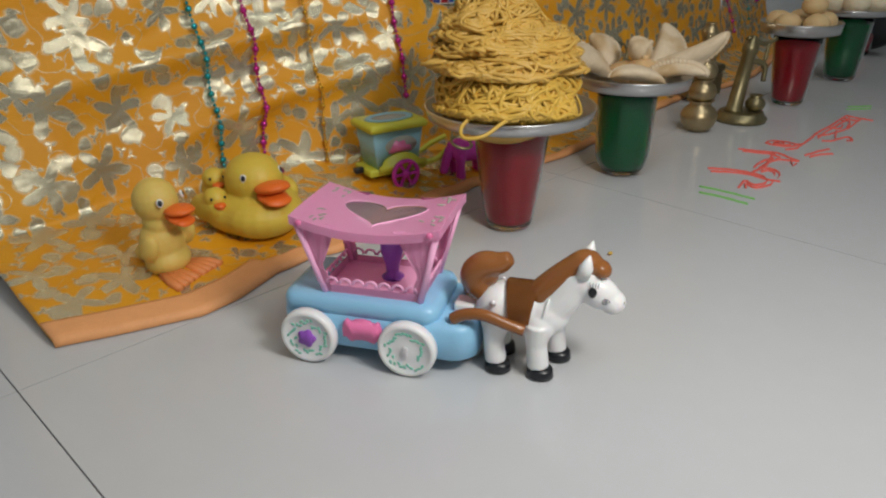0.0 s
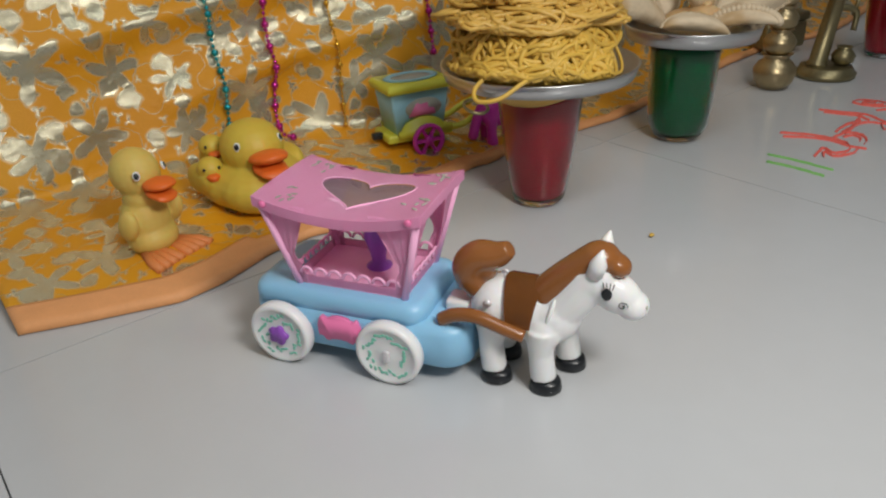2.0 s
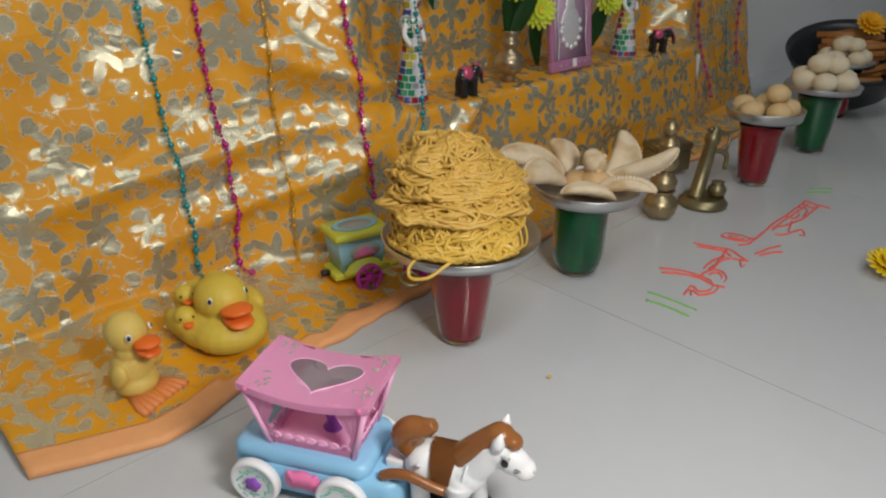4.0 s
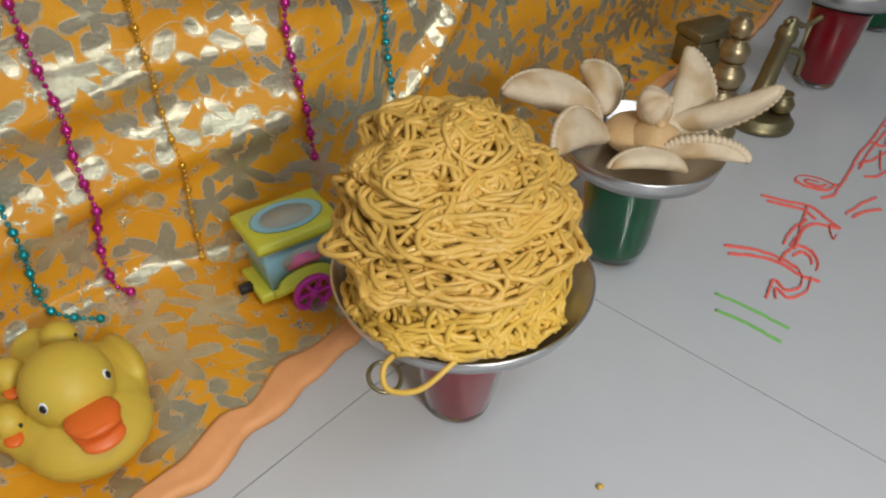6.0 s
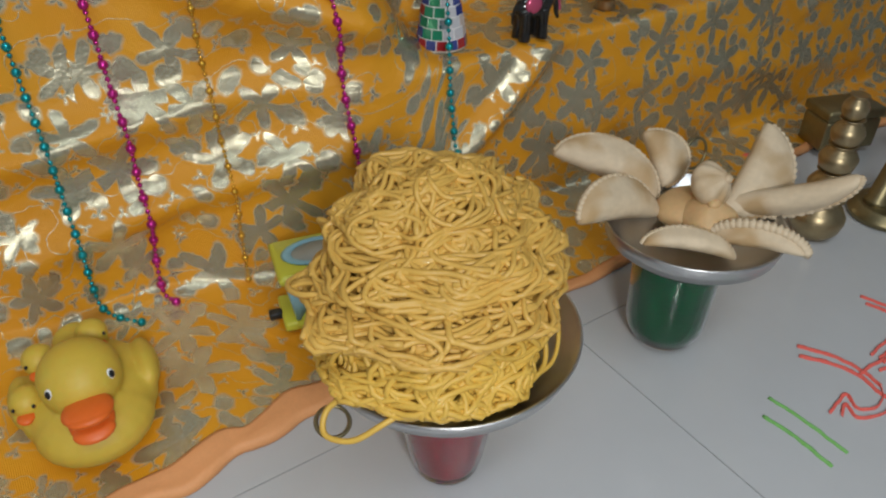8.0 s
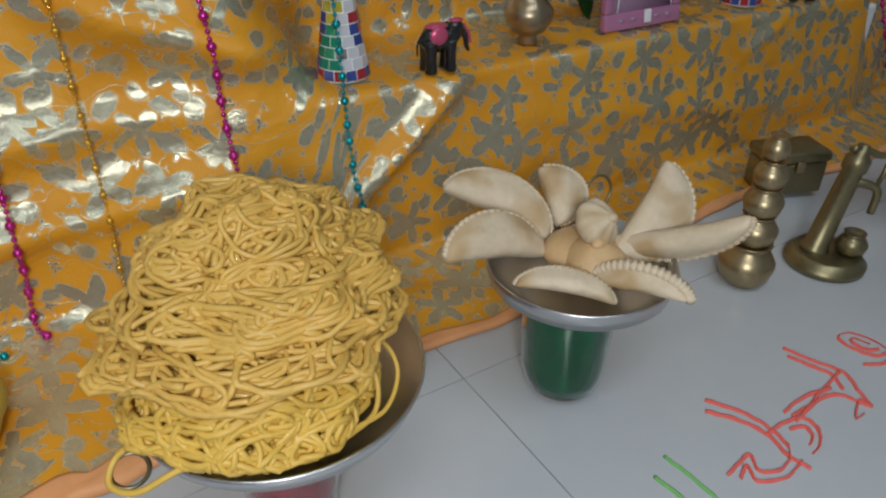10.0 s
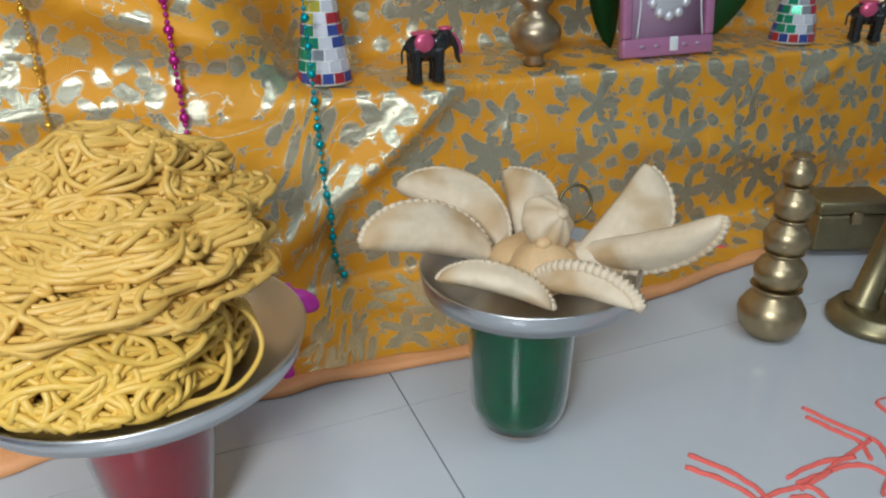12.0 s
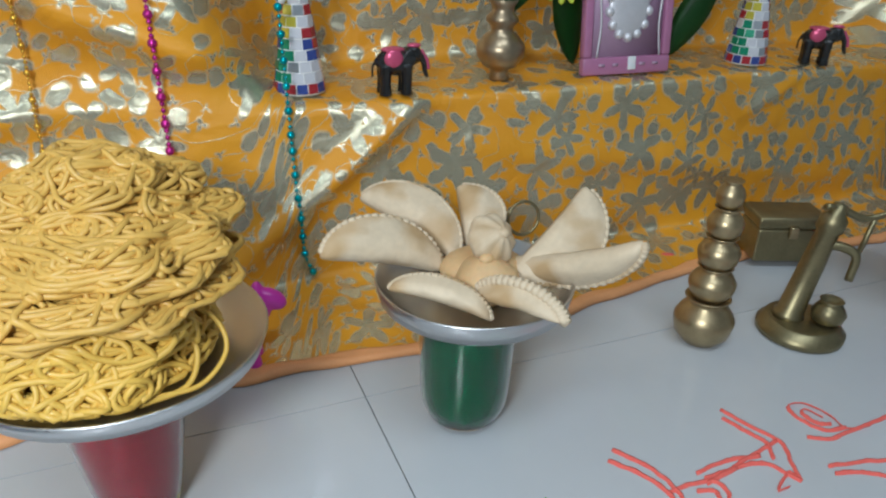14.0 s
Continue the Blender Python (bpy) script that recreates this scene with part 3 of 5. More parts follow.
tube(curved([(p_red[0] - 0.056, p_red[1] + 0.010, heap_z + 0.030), (p_red[0] - 0.068, p_red[1] + 0.004, heap_z + 0.020), (p_red[0] - 0.066, p_red[1] - 0.014, heap_z + 0.010), (p_red[0] - 0.052, p_red[1] - 0.034, heap_z + 0.010)], 8), 0.0016, 6, loose)
tagged(link_mesh("loose_noodle", loose, M["sev"]), "loose yellow noodle strands hanging over the plate rim", "noodles", kind="stuff")


def crescent(m, length, width, thick, seed, rope_r=0.0015):
    """A half-moon pastry: fold along x, crimped seam on the +y arc."""
    rnd = random.Random(seed)
    g = thing("crescent_pastry", m, "pale crescent pastry with a crimped rope edge", "pastry", "pastries round the plate")
    bm = bmesh.new()
    nu, nv = 34, 14
    grid = {}
    for s in (1, -1):
        for i in range(nu + 1):
            u = -1 + 2 * i / nu
            arc = max(0.0, 1 - u * u) ** 0.44
            for j in range(nv + 1):
                v = j / nv
                y = width * (arc * v - 0.20 * arc * (1 - v) ** 2)
                body = math.sin(math.pi * min(1, 0.06 + v * 0.94)) ** 0.6 * (1 - 0.55 * v)
                z = s * thick * (arc ** 0.7) * (body if 0 < j < nv else 0)
                z += 0.0011 * arc * s * noise.noise(Vector((u * 3 + seed, v * 3, s)))
                x = u * length / 2
                bend = 0.06 * length * u * u
                if s == -1 and (j in (0, nv) or i in (0, nu)):
                    grid[s, i, j] = grid[1, i, j]
                else:
                    grid[s, i, j] = bm.verts.new((x, y - bend, z if 0 < i < nu else 0))
    for s in (1, -1):
        for i in range(nu):
            for j in range(nv):
                q = [grid[s, i, j], grid[s, i + 1, j], grid[s, i + 1, j + 1], grid[s, i, j + 1]]
                q = list(dict.fromkeys(q))
                if len(q) > 2:
                    try:
                        bm.faces.new(q if s == 1 else q[::-1])
                    except ValueError:
                        pass
    part("dough", bm, M["pastry"], g)
    rope, rim = bmesh.new(), []
    for k in range(121):
        u = -0.992 * math.cos(math.pi * k / 120)
        arc = (1 - u * u) ** 0.44
        rim.append((u * length / 2, width * arc - 0.06 * length * u * u - 0.0010, 0.0005 * math.sin(k * 1.25 + seed)))
    tube(rim, lambda t: rope_r * (1 + 0.2 * math.sin(t * 120 * 1.25)), 8, rope, flat=1.25)
    part("crimped_edge", rope, M["pastry"], g)
    return g


PZ = GREEN_H + 0.0025
gx, gy = p_green


def petal(inner, tip, seam, width, thick, seed, rope_r=0.0015):
    """Lays a crescent from its inner end to its raised tip, the crimped seam turned towards seam."""
    a, b = Vector(inner), Vector(tip)
    x = (b - a).normalized()
    y = Vector(seam)
    y = (y - x * y.dot(x)).normalized()
    m = Matrix((x, y, x.cross(y))).transposed().to_4x4()
    m.translation = (a + b) / 2
    return crescent(m, (b - a).length, width, thick, seed, rope_r)


petal((0.526, 0.686, 0.106), (0.4790, 0.7490, 0.1310), (0.55, 0.35, 0.75), 0.026, 0.0110, 1)
petal((0.508, 0.672, 0.110), (0.4300, 0.6690, 0.1330), (0.10, 0.50, 0.85), 0.025, 0.0110, 2)
petal((0.537, 0.690, 0.108), (0.5410, 0.7200, 0.1400), (0.80, -0.45, -0.10), 0.026, 0.0100, 3)
petal((0.545, 0.642, 0.107), (0.6080, 0.6640, 0.1490), (0.60, -0.62, -0.20), 0.031, 0.0105, 4)
petal((0.548, 0.656, 0.108), (0.5940, 0.5850, 0.1460), (0.30, -0.10, -0.95), 0.019, 0.0105, 5, 0.0024)
petal((0.512, 0.632, 0.110), (0.5420, 0.5790, 0.1180), (0.25, -0.25, 0.90), 0.0130, 0.0125, 6, 0.0032)
petal((0.5130, 0.6080, 0.108), (0.4640, 0.6430, 0.1180), (0.10, 0.40, 0.90), 0.0130, 0.0125, 7)


def dumpling(m, r, mat, label, pleats=9):
    g = thing("pleated_dumpling", m, label, "dumpling")
    bm = bmesh.new()
    seg, rows = 54, 18
    rings = []
    for j in range(rows + 1):
        t = j / rows
        ring = []
        for i in range(seg):
            a = 2 * math.pi * i / seg
            rr = r * math.sin(math.pi * min(0.97, 0.06 + 0.9 * t)) ** 0.75 * (1 + 0.10 * t * math.cos(pleats * a + 2.5 * t))
            z = r * (-0.72 + 1.55 * t)
            ring.append(bm.verts.new((rr * math.cos(a), rr * math.sin(a), z)))
        rings.append(ring)
    for a, b in zip(rings, rings[1:]):
        for i in range(seg):
            bm.faces.new((a[i], a[(i + 1) % seg], b[(i + 1) % seg], b[i]))
    bm.faces.new(rings[0][::-1])
    bm.faces.new(rings[-1])
    part("dough", bm, M[mat], g)
    part("knot", ball((0, 0, r * 0.84), (r * 0.24, r * 0.2, r * 0.18)), M[mat], g)
    return g


dumpling(pose(0.5235, 0.640, PZ + 0.014, 8, -6, 0), 0.0195, "bread", "browned round bun in the middle of the pastries", 3)
dumpling(pose(0.530, 0.650, PZ + 0.036, 50, 14, 10), 0.0158, "pastry", "small pleated dumpling resting on the bun", 8)
tagged(link_mesh("folded_pastry", ball((gx + 0.010, gy + 0.010, PZ + 0.012), (0.028, 0.024, 0.012)), M["bread"]), "browned pastry under the ring of crescents", "pastry")
tagged(wire_ring((gx + 0.062, gy + 0.056, GREEN_H + 0.022), 0.012, Matrix.Rotation(radians(80), 3, "X"), "dark metal ring handle on the plate rim"), category="ring handle")
tagged(wire_ring((p_red[0] - 0.080, p_red[1] - 0.018, RED_H - 0.001), 0.0085, Matrix.Rotation(radians(20), 3, "X"), "dark metal ring handle on the plate rim"), category="ring handle")


def sweet(c, r, mat, label, group):
    bm = ball((0, 0, 0), (r, r * 0.97, r * 0.78), u=24, v=14)
    for v in bm.verts:
        v.co *= 1 + 0.05 * noise.noise(v.co * 90 + Vector(c) * 30)
    ob = link_mesh("milk_sweet", bm, M[mat])
    ob.matrix_world = pose(*c)
    return tagged(ob, label, "sweet", group)


for cx, cy, cz, n, mat, lab, grp, r in ((RED_FAR[0], RED_FAR[1], 0.1045, 5, "sweet", "round beige milk sweet on a steel plate", "beige sweets", 0.0185), (GREEN_FAR[0], GREEN_FAR[1], 0.1105, 6, "whitesweet", "round cream milk sweet on a steel plate", "cream sweets", 0.021), (RED_LAST[0], RED_LAST[1], 0.1065, 5, "whitesweet", "pale milk sweet on the last plate", "pale sweets", 0.019)):
    for i in range(n):
        a = 2 * math.pi * i / n + 0.4
        sweet((cx + 1.72 * r * math.cos(a), cy + 1.72 * r * math.sin(a), cz + r * 0.78), r, mat, lab, grp)
    for a in ((4.6,) if mat == "sweet" else (0.5, 2.7, 4.6)):
        sweet((cx + 0.015 * math.cos(a), cy + 0.015 * math.sin(a), cz + r * 2.05), r * 0.97, mat, lab, grp)


# ---- the toy carriage with its horse ----
def wheel(x, y, r, group_side, hub, parent):
    s = group_side
    w = part("wheel", moved(lathe([(r * 0.3, -0.004), (r * 0.9, -0.005), (r, -0.003), (r, 0.002), (r * 0.95, 0.0042), (r * 0.84, 0.0046), (r * 0.80, 0.0036), (r * 0.30, 0.0036), (r * 0.2, 0.0040)], 44), Matrix.Translation((x, y, r)) @ Matrix.Rotation(radians(90 * (1 if s < 0 else -1)), 4, "X")), M["white"], parent, "white plastic wheel with a printed leaf wreath")
    turn = Matrix.Translation((x, y, r)) @ Matrix.Rotation(radians(90 * (1 if s < 0 else -1)), 4, "X")
    wreath = bmesh.new()
    rnd = random.Random(int(x * 1e4) + int(y * 1e4))
    for k in range(34):
        a = 2 * math.pi * k / 34
        rr = r * (0.60 + 0.05 * math.sin(5 * a) + rnd.uniform(-0.13, 0.13))
        ball((rr * math.cos(a), rr * math.sin(a), 0.0037), (r * 0.085, r * 0.050, 0.0003), wreath, Matrix.Rotation(a + rnd.uniform(0.3, 2.4), 4, "Z"), 8, 4)
    part("wreath", moved(wreath, turn), M["mint"], w, "mint green printed wreath")
    if hub:
        out = [(r * 0.33 * (0.9 + 0.12 * math.cos(5 * a)) * math.cos(a), r * 0.33 * (0.9 + 0.12 * math.cos(5 * a)) * math.sin(a)) for a in np.linspace(0, 2 * math.pi, 30, endpoint=False)]
        part("hub_flower", moved(plate_of(out, 0.0022), turn @ Matrix.Translation((0, 0, 0.0034))), M["purple"], w, "purple flower hub cap")
    else:
        part("hub_peg", moved(slab((r * 0.16, r * 0.34, 0.003), (0, 0, 0.0045), 0.0006), turn), M["silver"], w, "bare axle peg")
    return w


CAR = pose(0.1025, 0.571, 0.0003, 0, 0, -60) @ Matrix.Diagonal((0.87, 0.87, 0.865, 1))
car = thing("toy_carriage", CAR, "pink and blue plastic toy carriage drawn by a white horse", "toy carriage")
WR = 0.0218


def rounded_plan(x0, x1, y0, y1, r, n=6):
    out = []
    for cx, cy, a0 in ((x1 - r, y1 - r, 0), (x0 + r, y1 - r, 90), (x0 + r, y0 + r, 180), (x1 - r, y0 + r, 270)):
        out += [(cx + r * math.cos(radians(a0 + 90 * k / n)), cy + r * math.sin(radians(a0 + 90 * k / n))) for k in range(n + 1)]
    return out


def stacked(levels):
    """A form through several plan outlines, each (outline, z)."""
    bm = bmesh.new()
    rings = [[bm.verts.new((x, y, z)) for x, y in o] for o, z in levels]
    for a, b in zip(rings, rings[1:]):
        n = len(a)
        for i in range(n):
            bm.faces.new((a[i], a[(i + 1) % n], b[(i + 1) % n], b[i]))
    bm.faces.new(rings[0][::-1])
    bm.faces.new(rings[-1])
    return bm


body = stacked([(rounded_plan(-0.066, 0.076, -0.033, 0.033, 0.014), 0.011), (rounded_plan(-0.069, 0.080, -0.036, 0.036, 0.016), 0.014), (rounded_plan(-0.069, 0.080, -0.037, 0.037, 0.016), 0.035), (rounded_plan(-0.067, 0.078, -0.035, 0.035, 0.015), 0.039), (rounded_plan(-0.062, 0.074, -0.031, 0.031, 0.013), 0.041)])
blue = part("body", body, M["blue"], car, "sky blue plastic chassis")
deck = stacked([(rounded_plan(-0.067, 0.053, -0.0352, 0.0352, 0.011), 0.036), (rounded_plan(-0.067, 0.053, -0.0352, 0.0352, 0.011), 0.046), (rounded_plan(-0.065, 0.051, -0.0335, 0.0335, 0.010), 0.0500), (rounded_plan(-0.061, 0.047, -0.030, 0.030, 0.009), 0.0515)])
part("deck", deck, M["blue"], blue)
part("bumper", moved(lathe([(0.016, 0.0), (0.019, 0.001), (0.019, 0.009), (0.017, 0.011)], 36), Matrix.Translation((0.060, 0, 0.002))), M["white"], car, "white caster under the front")
badge = bmesh.new()
plate_of([(0.0150 * math.copysign(abs(math.cos(a)) ** 0.5, math.cos(a)), 0.0082 * math.copysign(abs(math.sin(a)) ** 0.5, math.sin(a)) + 0.0012 * math.cos(3 * math.pi * math.cos(a))) for a in np.linspace(0, 2 * math.pi, 48, endpoint=False)], 0.003, bm=badge)
part("badge", moved(badge, Matrix.Translation((-0.002, -0.0365, 0.0295)) @ FACE_OUT), M["hotpink"], car, "deep pink scalloped badge")
for wx in (-0.043, 0.033):
    wheel(wx, -0.0415, WR, -1, wx < 0, car)
    wheel(wx, 0.0415, WR, 1, True, car)

# the cabin: four leaning posts, a lace rail, tied curtains and a dipped roof with a heart window
BX, BY, TX, TY, ZB, ZT = 0.0365, 0.025, 0.0515, 0.0335, 0.0512, 0.1095
CX = 0.002
cabin = part("cabin", slab((2 * BX, 2 * BY, 0.003), (CX, 0, ZB + 0.0015), 0.001), M["pink"], car, "pink plastic cabin floor")
for sx in (-1, 1):
    for sy in (-1, 1):
        part("post", tube([(CX + sx * BX, sy * BY, ZB), (CX + sx * (BX * 0.5 + TX * 0.5) , sy * (BY * 0.5 + TY * 0.5), (ZB + ZT) / 2), (CX + sx * TX, sy * TY, ZT)], 0.0024, 8), M["pink"], cabin)


def on_side(u, v, sy):
    """A point of the cabin's long side: u -1..1 along it, v 0..1 up it."""
    return Vector((CX + u * (BX + (TX - BX) * v), sy * (BY + (TY - BY) * v), ZB + (ZT - ZB) * v))


def on_end(u, v, sx):
    return Vector((CX + sx * (BX + (TX - BX) * v), u * (BY + (TY - BY) * v), ZB + (ZT - ZB) * v))


def panel(fn, s, f, nu, nv, thick, pleat=0.0):
    """A thin moulded panel on a side; f gives its inner edge u at each height v from its outer edge at 1."""
    bm = bmesh.new()
    n = (fn(1, 0.5, s) - fn(-1, 0.5, s)).cross(Vector((0, 0, 1))).normalized()
    grid = []
    for j in range(nv + 1):
        v = f[2] + (f[3] - f[2]) * j / nv
        a, b = f[0](v), f[1](v)
        grid.append([bm.verts.new(fn(a + (b - a) * i / nu, v, s) + n * pleat * math.sin(i * 2.1)) for i in range(nu + 1)])
    for p, q in zip(grid, grid[1:]):
        for i in range(nu):
            bm.faces.new((p[i], p[i + 1], q[i + 1], q[i]))
    bmesh.ops.solidify(bm, geom=bm.faces[:], thickness=thick)
    bmesh.ops.recalc_face_normals(bm, faces=bm.faces)
    return bm


for fn, sides in ((on_side, (-1, 1)), (on_end, (-1, 1))):
    for s in sides:
        for e in (-1, 1):
            tie = lambda v, e=e: e * (0.86 - 0.46 * max(0.0, (v - 0.40) / 0.60) ** 0.8) if v > 0.40 else e * (0.86 - 0.06 * math.sin(math.pi * v / 0.40))
            part("curtain", panel(fn, s, (tie, lambda v, e=e: e * 1.0, 0.0, 1.0), 10, 14, 0.0016, 0.0006), M["pink"], cabin, "moulded pink tied-back curtain")
        rail = panel(fn, s, (lambda v: -0.92, lambda v: 0.92, 0.0, 0.13), 24, 4, 0.0018)
        for k in range(7):
            u = -0.78 + 1.56 * k / 6
            p = fn(u, 0.15, s)
            ax = (fn(1, 0.1, s) - fn(-1, 0.1, s)).normalized()
            tube([p + ax * (0.0042 * math.cos(a)) + Vector((0, 0, 0.0042 * math.sin(a))) for a in np.linspace(0, math.pi, 8)], 0.0010, 6, rail)
        part("lace_rail", rail, M["pink"], cabin, "pink scalloped lace rail")


def roof_point(u, v, off=0.0):
    """u, v -1..1; the roof sags in the middle of its long way and lifts at its corners."""
    z = ZT - 0.002 + 0.0085 * abs(u) ** 2.0 + 0.001 * (1 - v * v) - 0.0015
    return Vector((CX + u * (TX + 0.0035), v * (TY + 0.003), z + off))


def heart(a, s):
    return Vector((s * 0.93 * (13 * math.cos(a) - 5 * math.cos(2 * a) - 2 * math.cos(3 * a) - math.cos(4 * a)) / 17, s * math.sin(a) ** 3 * 1.05))


roof = bmesh.new()
N_H = 64
inner, outer = [], []
for k in range(N_H):
    a = 2 * math.pi * k / N_H
    h = heart(a, 1.0)
    inner.append((0.03 + h.y * 0.55, 0.05 + h.x * 0.74))
    c, s_ = math.cos(a), math.sin(a)
    q = max(abs(c), abs(s_))
    outer.append((s_ / q, c / q))
rings = []
for t in np.linspace(0, 1, 9):
    rings.append([roof.verts.new(roof_point(i[0] + (o[0] - i[0]) * t, i[1] + (o[1] - i[1]) * t)) for i, o in zip(inner, outer)])
for a, b in zip(rings, rings[1:]):
    for i in range(N_H):
        roof.faces.new((a[i], b[i], b[(i + 1) % N_H], a[(i + 1) % N_H]))
brim = [roof.verts.new(v.co + Vector((0, 0, -0.0065))) for v in rings[-1]]
for i in range(N_H):
    roof.faces.new((rings[-1][i], brim[i], brim[(i + 1) % N_H], rings[-1][(i + 1) % N_H]))
bmesh.ops.solidify(roof, geom=roof.faces[:], thickness=0.0018)
bmesh.ops.recalc_face_normals(roof, faces=roof.faces)
top = part("roof", roof, M["pink"], cabin, "pink canopy roof with a heart opening")
bv = top.modifiers.new("round", "BEVEL")
bv.width, bv.segments, bv.limit_method = 0.0016, 3, "ANGLE"
pane = bmesh.new()
mid = pane.verts.new(roof_point(0.03, 0.05, -0.0008))
rim = [pane.verts.new(roof_point(i[0] * 1.0, i[1], -0.0008)) for i in inner]
for i in range(N_H):
    pane.faces.new((mid, rim[i], rim[(i + 1) % N_H]))
bmesh.ops.solidify(pane, geom=pane.faces[:], thickness=0.0006)
part("heart_window", pane, M["clearpink"], cabin, "clear pink heart window")
edge = tube([roof_point(i[0], i[1], 0.0002) for i in inner], 0.0005, 6, closed=True)
part("heart_rim", edge, M["pink"], cabin)
for u, v in ((-0.75, 0.6), (-0.75, -0.55), (0.80, 0.6), (0.78, -0.55)):
    sprig = bmesh.new()
    for k in range(8):
        p = roof_point(u + random.uniform(-0.16, 0.16), v + random.uniform(-0.26, 0.26), 0.0004)
        ball(p, (0.0026, 0.0011, 0.0003), sprig, Matrix.Rotation(random.uniform(0, 3.1), 4, "Z"), 8, 4)
    part("printed_sprig", sprig, M["sage"], cabin, "faded printed sprig")
for sx in (-1, 1):
    for sy in (-1, 1):
        part("rivet", moved(lathe([(0.0006, 0), (0.0022, 0), (0.0022, 0.0012), (0.0012, 0.0018)], 14), Matrix.Translation((CX + sx * (TX - 0.004), sy * (TY + 0.003), ZT + 0.0005)) @ Matrix.Rotation(radians(90 if sy < 0 else -90), 4, "X")), M["hotpink"], cabin)
part("seat_post", lathe([(0.008, 0.0), (0.0085, 0.001), (0.0045, 0.004), (0.0052, 0.010), (0.0085, 0.022), (0.0085, 0.036), (0.005, 0.043), (0.001, 0.045)], 24, at=(CX + 0.006, 0.004, ZB + 0.003)), M["purple"], cabin, "purple turned post inside the cabin")

# the horse
HX = 0.110
horse = part("horse", ball((HX, -0.006, 0.051), (0.033, 0.0190, 0.0205)), M["white"], car, "white toy horse with brown mane")
hb = bmesh.new()
ball((HX - 0.002, -0.006, 0.050), (0.031, 0.0185, 0.0205), hb)
ball((HX - 0.018, -0.006, 0.050), (0.018, 0.0190, 0.0205), hb)
ball((HX + 0.016, -0.006, 0.050), (0.017, 0.0180, 0.019), hb)
tube([(HX + 0.018, -0.006, 0.054), (HX + 0.028, -0.006, 0.068), (HX + 0.034, -0.006, 0.080)], lambda t: 0.0155 - 0.002 * t, 16, hb)
ball((HX + 0.036, -0.006, 0.081), (0.0165, 0.0135, 0.0155), hb)
ball((HX + 0.050, -0.006, 0.072), (0.018, 0.0110, 0.0125), hb, Matrix.Rotation(radians(32), 4, "Y"))
ball((HX + 0.061, -0.006, 0.0645), (0.0095, 0.0100, 0.0095), hb)
for lx, ly in ((-0.019, -0.0175), (-0.020, 0.007), (0.0125, -0.0185), (0.022, 0.007)):
    tube([(HX + lx * 0.95, ly, 0.046), (HX + lx - 0.001, ly * 1.04, 0.028), (HX + lx + 0.001, ly * 1.05, 0.009)], lambda t: 0.0108 - 0.0026 * math.sin(math.pi * min(1, t * 0.8)) - 0.0012 * t, 14, hb)
for sx, sy in ((0.0125, -0.0185), (-0.019, -0.0175), (0.020, 0.007)):
    ball((HX + sx, sy, 0.043), (0.0112, 0.0085, 0.0125), hb)
hb.to_mesh(horse.data)
hb.free()
horse.data.polygons.foreach_set("use_smooth", [True] * len(horse.data.polygons))
moulded(horse, 0.0011, 8)
horse.matrix_local = Matrix.Translation((0.01 * (HX - 0.030) + 0.001, 0, 0)) @ Matrix.Diagonal((0.99, 1.0, 0.935, 1))
for lx, ly in ((-0.019, -0.0175), (-0.020, 0.007), (0.0125, -0.0185), (0.022, 0.007)):
    part("hoof", moved(lathe([(0.0080, 0.0), (0.0090, 0.0012), (0.0086, 0.005), (0.0080, 0.0080)], 20), Matrix.Translation((HX + lx + 0.0025, ly * 1.05, 0)) @ Matrix.Diagonal((1.12, 0.95, 1, 1))), M["black"], horse, "black hoof")
sad = bmesh.new()
for k in range(13):
    for j in range(19):
        a = radians(-98 + 196 * j / 18)
        x = -0.0125 + 0.025 * k / 12 * (1 - 0.25 * abs(a)) + 0.003 * abs(a)
        sad.verts.new((HX + x - 0.001, -0.006 + 0.0205 * math.sin(a), 0.0508 + 0.0222 * math.cos(a)))
sad.verts.ensure_lookup_table()
for k in range(12):
    for j in range(18):
        sad.faces.new((sad.verts[k * 19 + j], sad.verts[k * 19 + j + 1], sad.verts[(k + 1) * 19 + j + 1], sad.verts[(k + 1) * 19 + j]))
bmesh.ops.solidify(sad, geom=sad.faces[:], thickness=-0.0014)
part("saddle", sad, M["brown"], horse, "brown moulded saddle")
mane = bmesh.new()
for t in np.linspace(0, 1, 24):
    ball((HX + 0.012 + 0.029 * t ** 0.9, -0.006, 0.066 + 0.030 * t ** 0.8 - 0.001), (0.0115, 0.0125 - 0.001 * t, 0.0100 - 0.001 * t), mane)
ball((HX + 0.051, -0.006, 0.0905), (0.0085, 0.0085, 0.0068), mane, Matrix.Rotation(radians(30), 4, "Y"))
ball((HX + 0.016, -0.0105, 0.060), (0.0085, 0.0085, 0.0095), mane)
moulded(part("mane", mane, M["brown"], horse, "glossy brown mane"), 0.0011, 10)
tail = tube(curved([(HX - 0.026, -0.006, 0.056), (HX - 0.033, -0.006, 0.063), (HX - 0.037, -0.006, 0.074), (HX - 0.031, -0.006, 0.083), (HX - 0.020, -0.006, 0.086), (HX - 0.011, -0.006, 0.092)], 6), lambda t: 0.0045 + 0.0068 * math.sin(math.pi * min(1, 0.1 + 0.88 * t)) ** 0.8, 18)
ball((HX - 0.027, -0.006, 0.075), (0.008, 0.0075, 0.0085), tail)
moulded(part("tail", tail, M["brown"], horse, "brown curled tail"), 0.0011, 10)
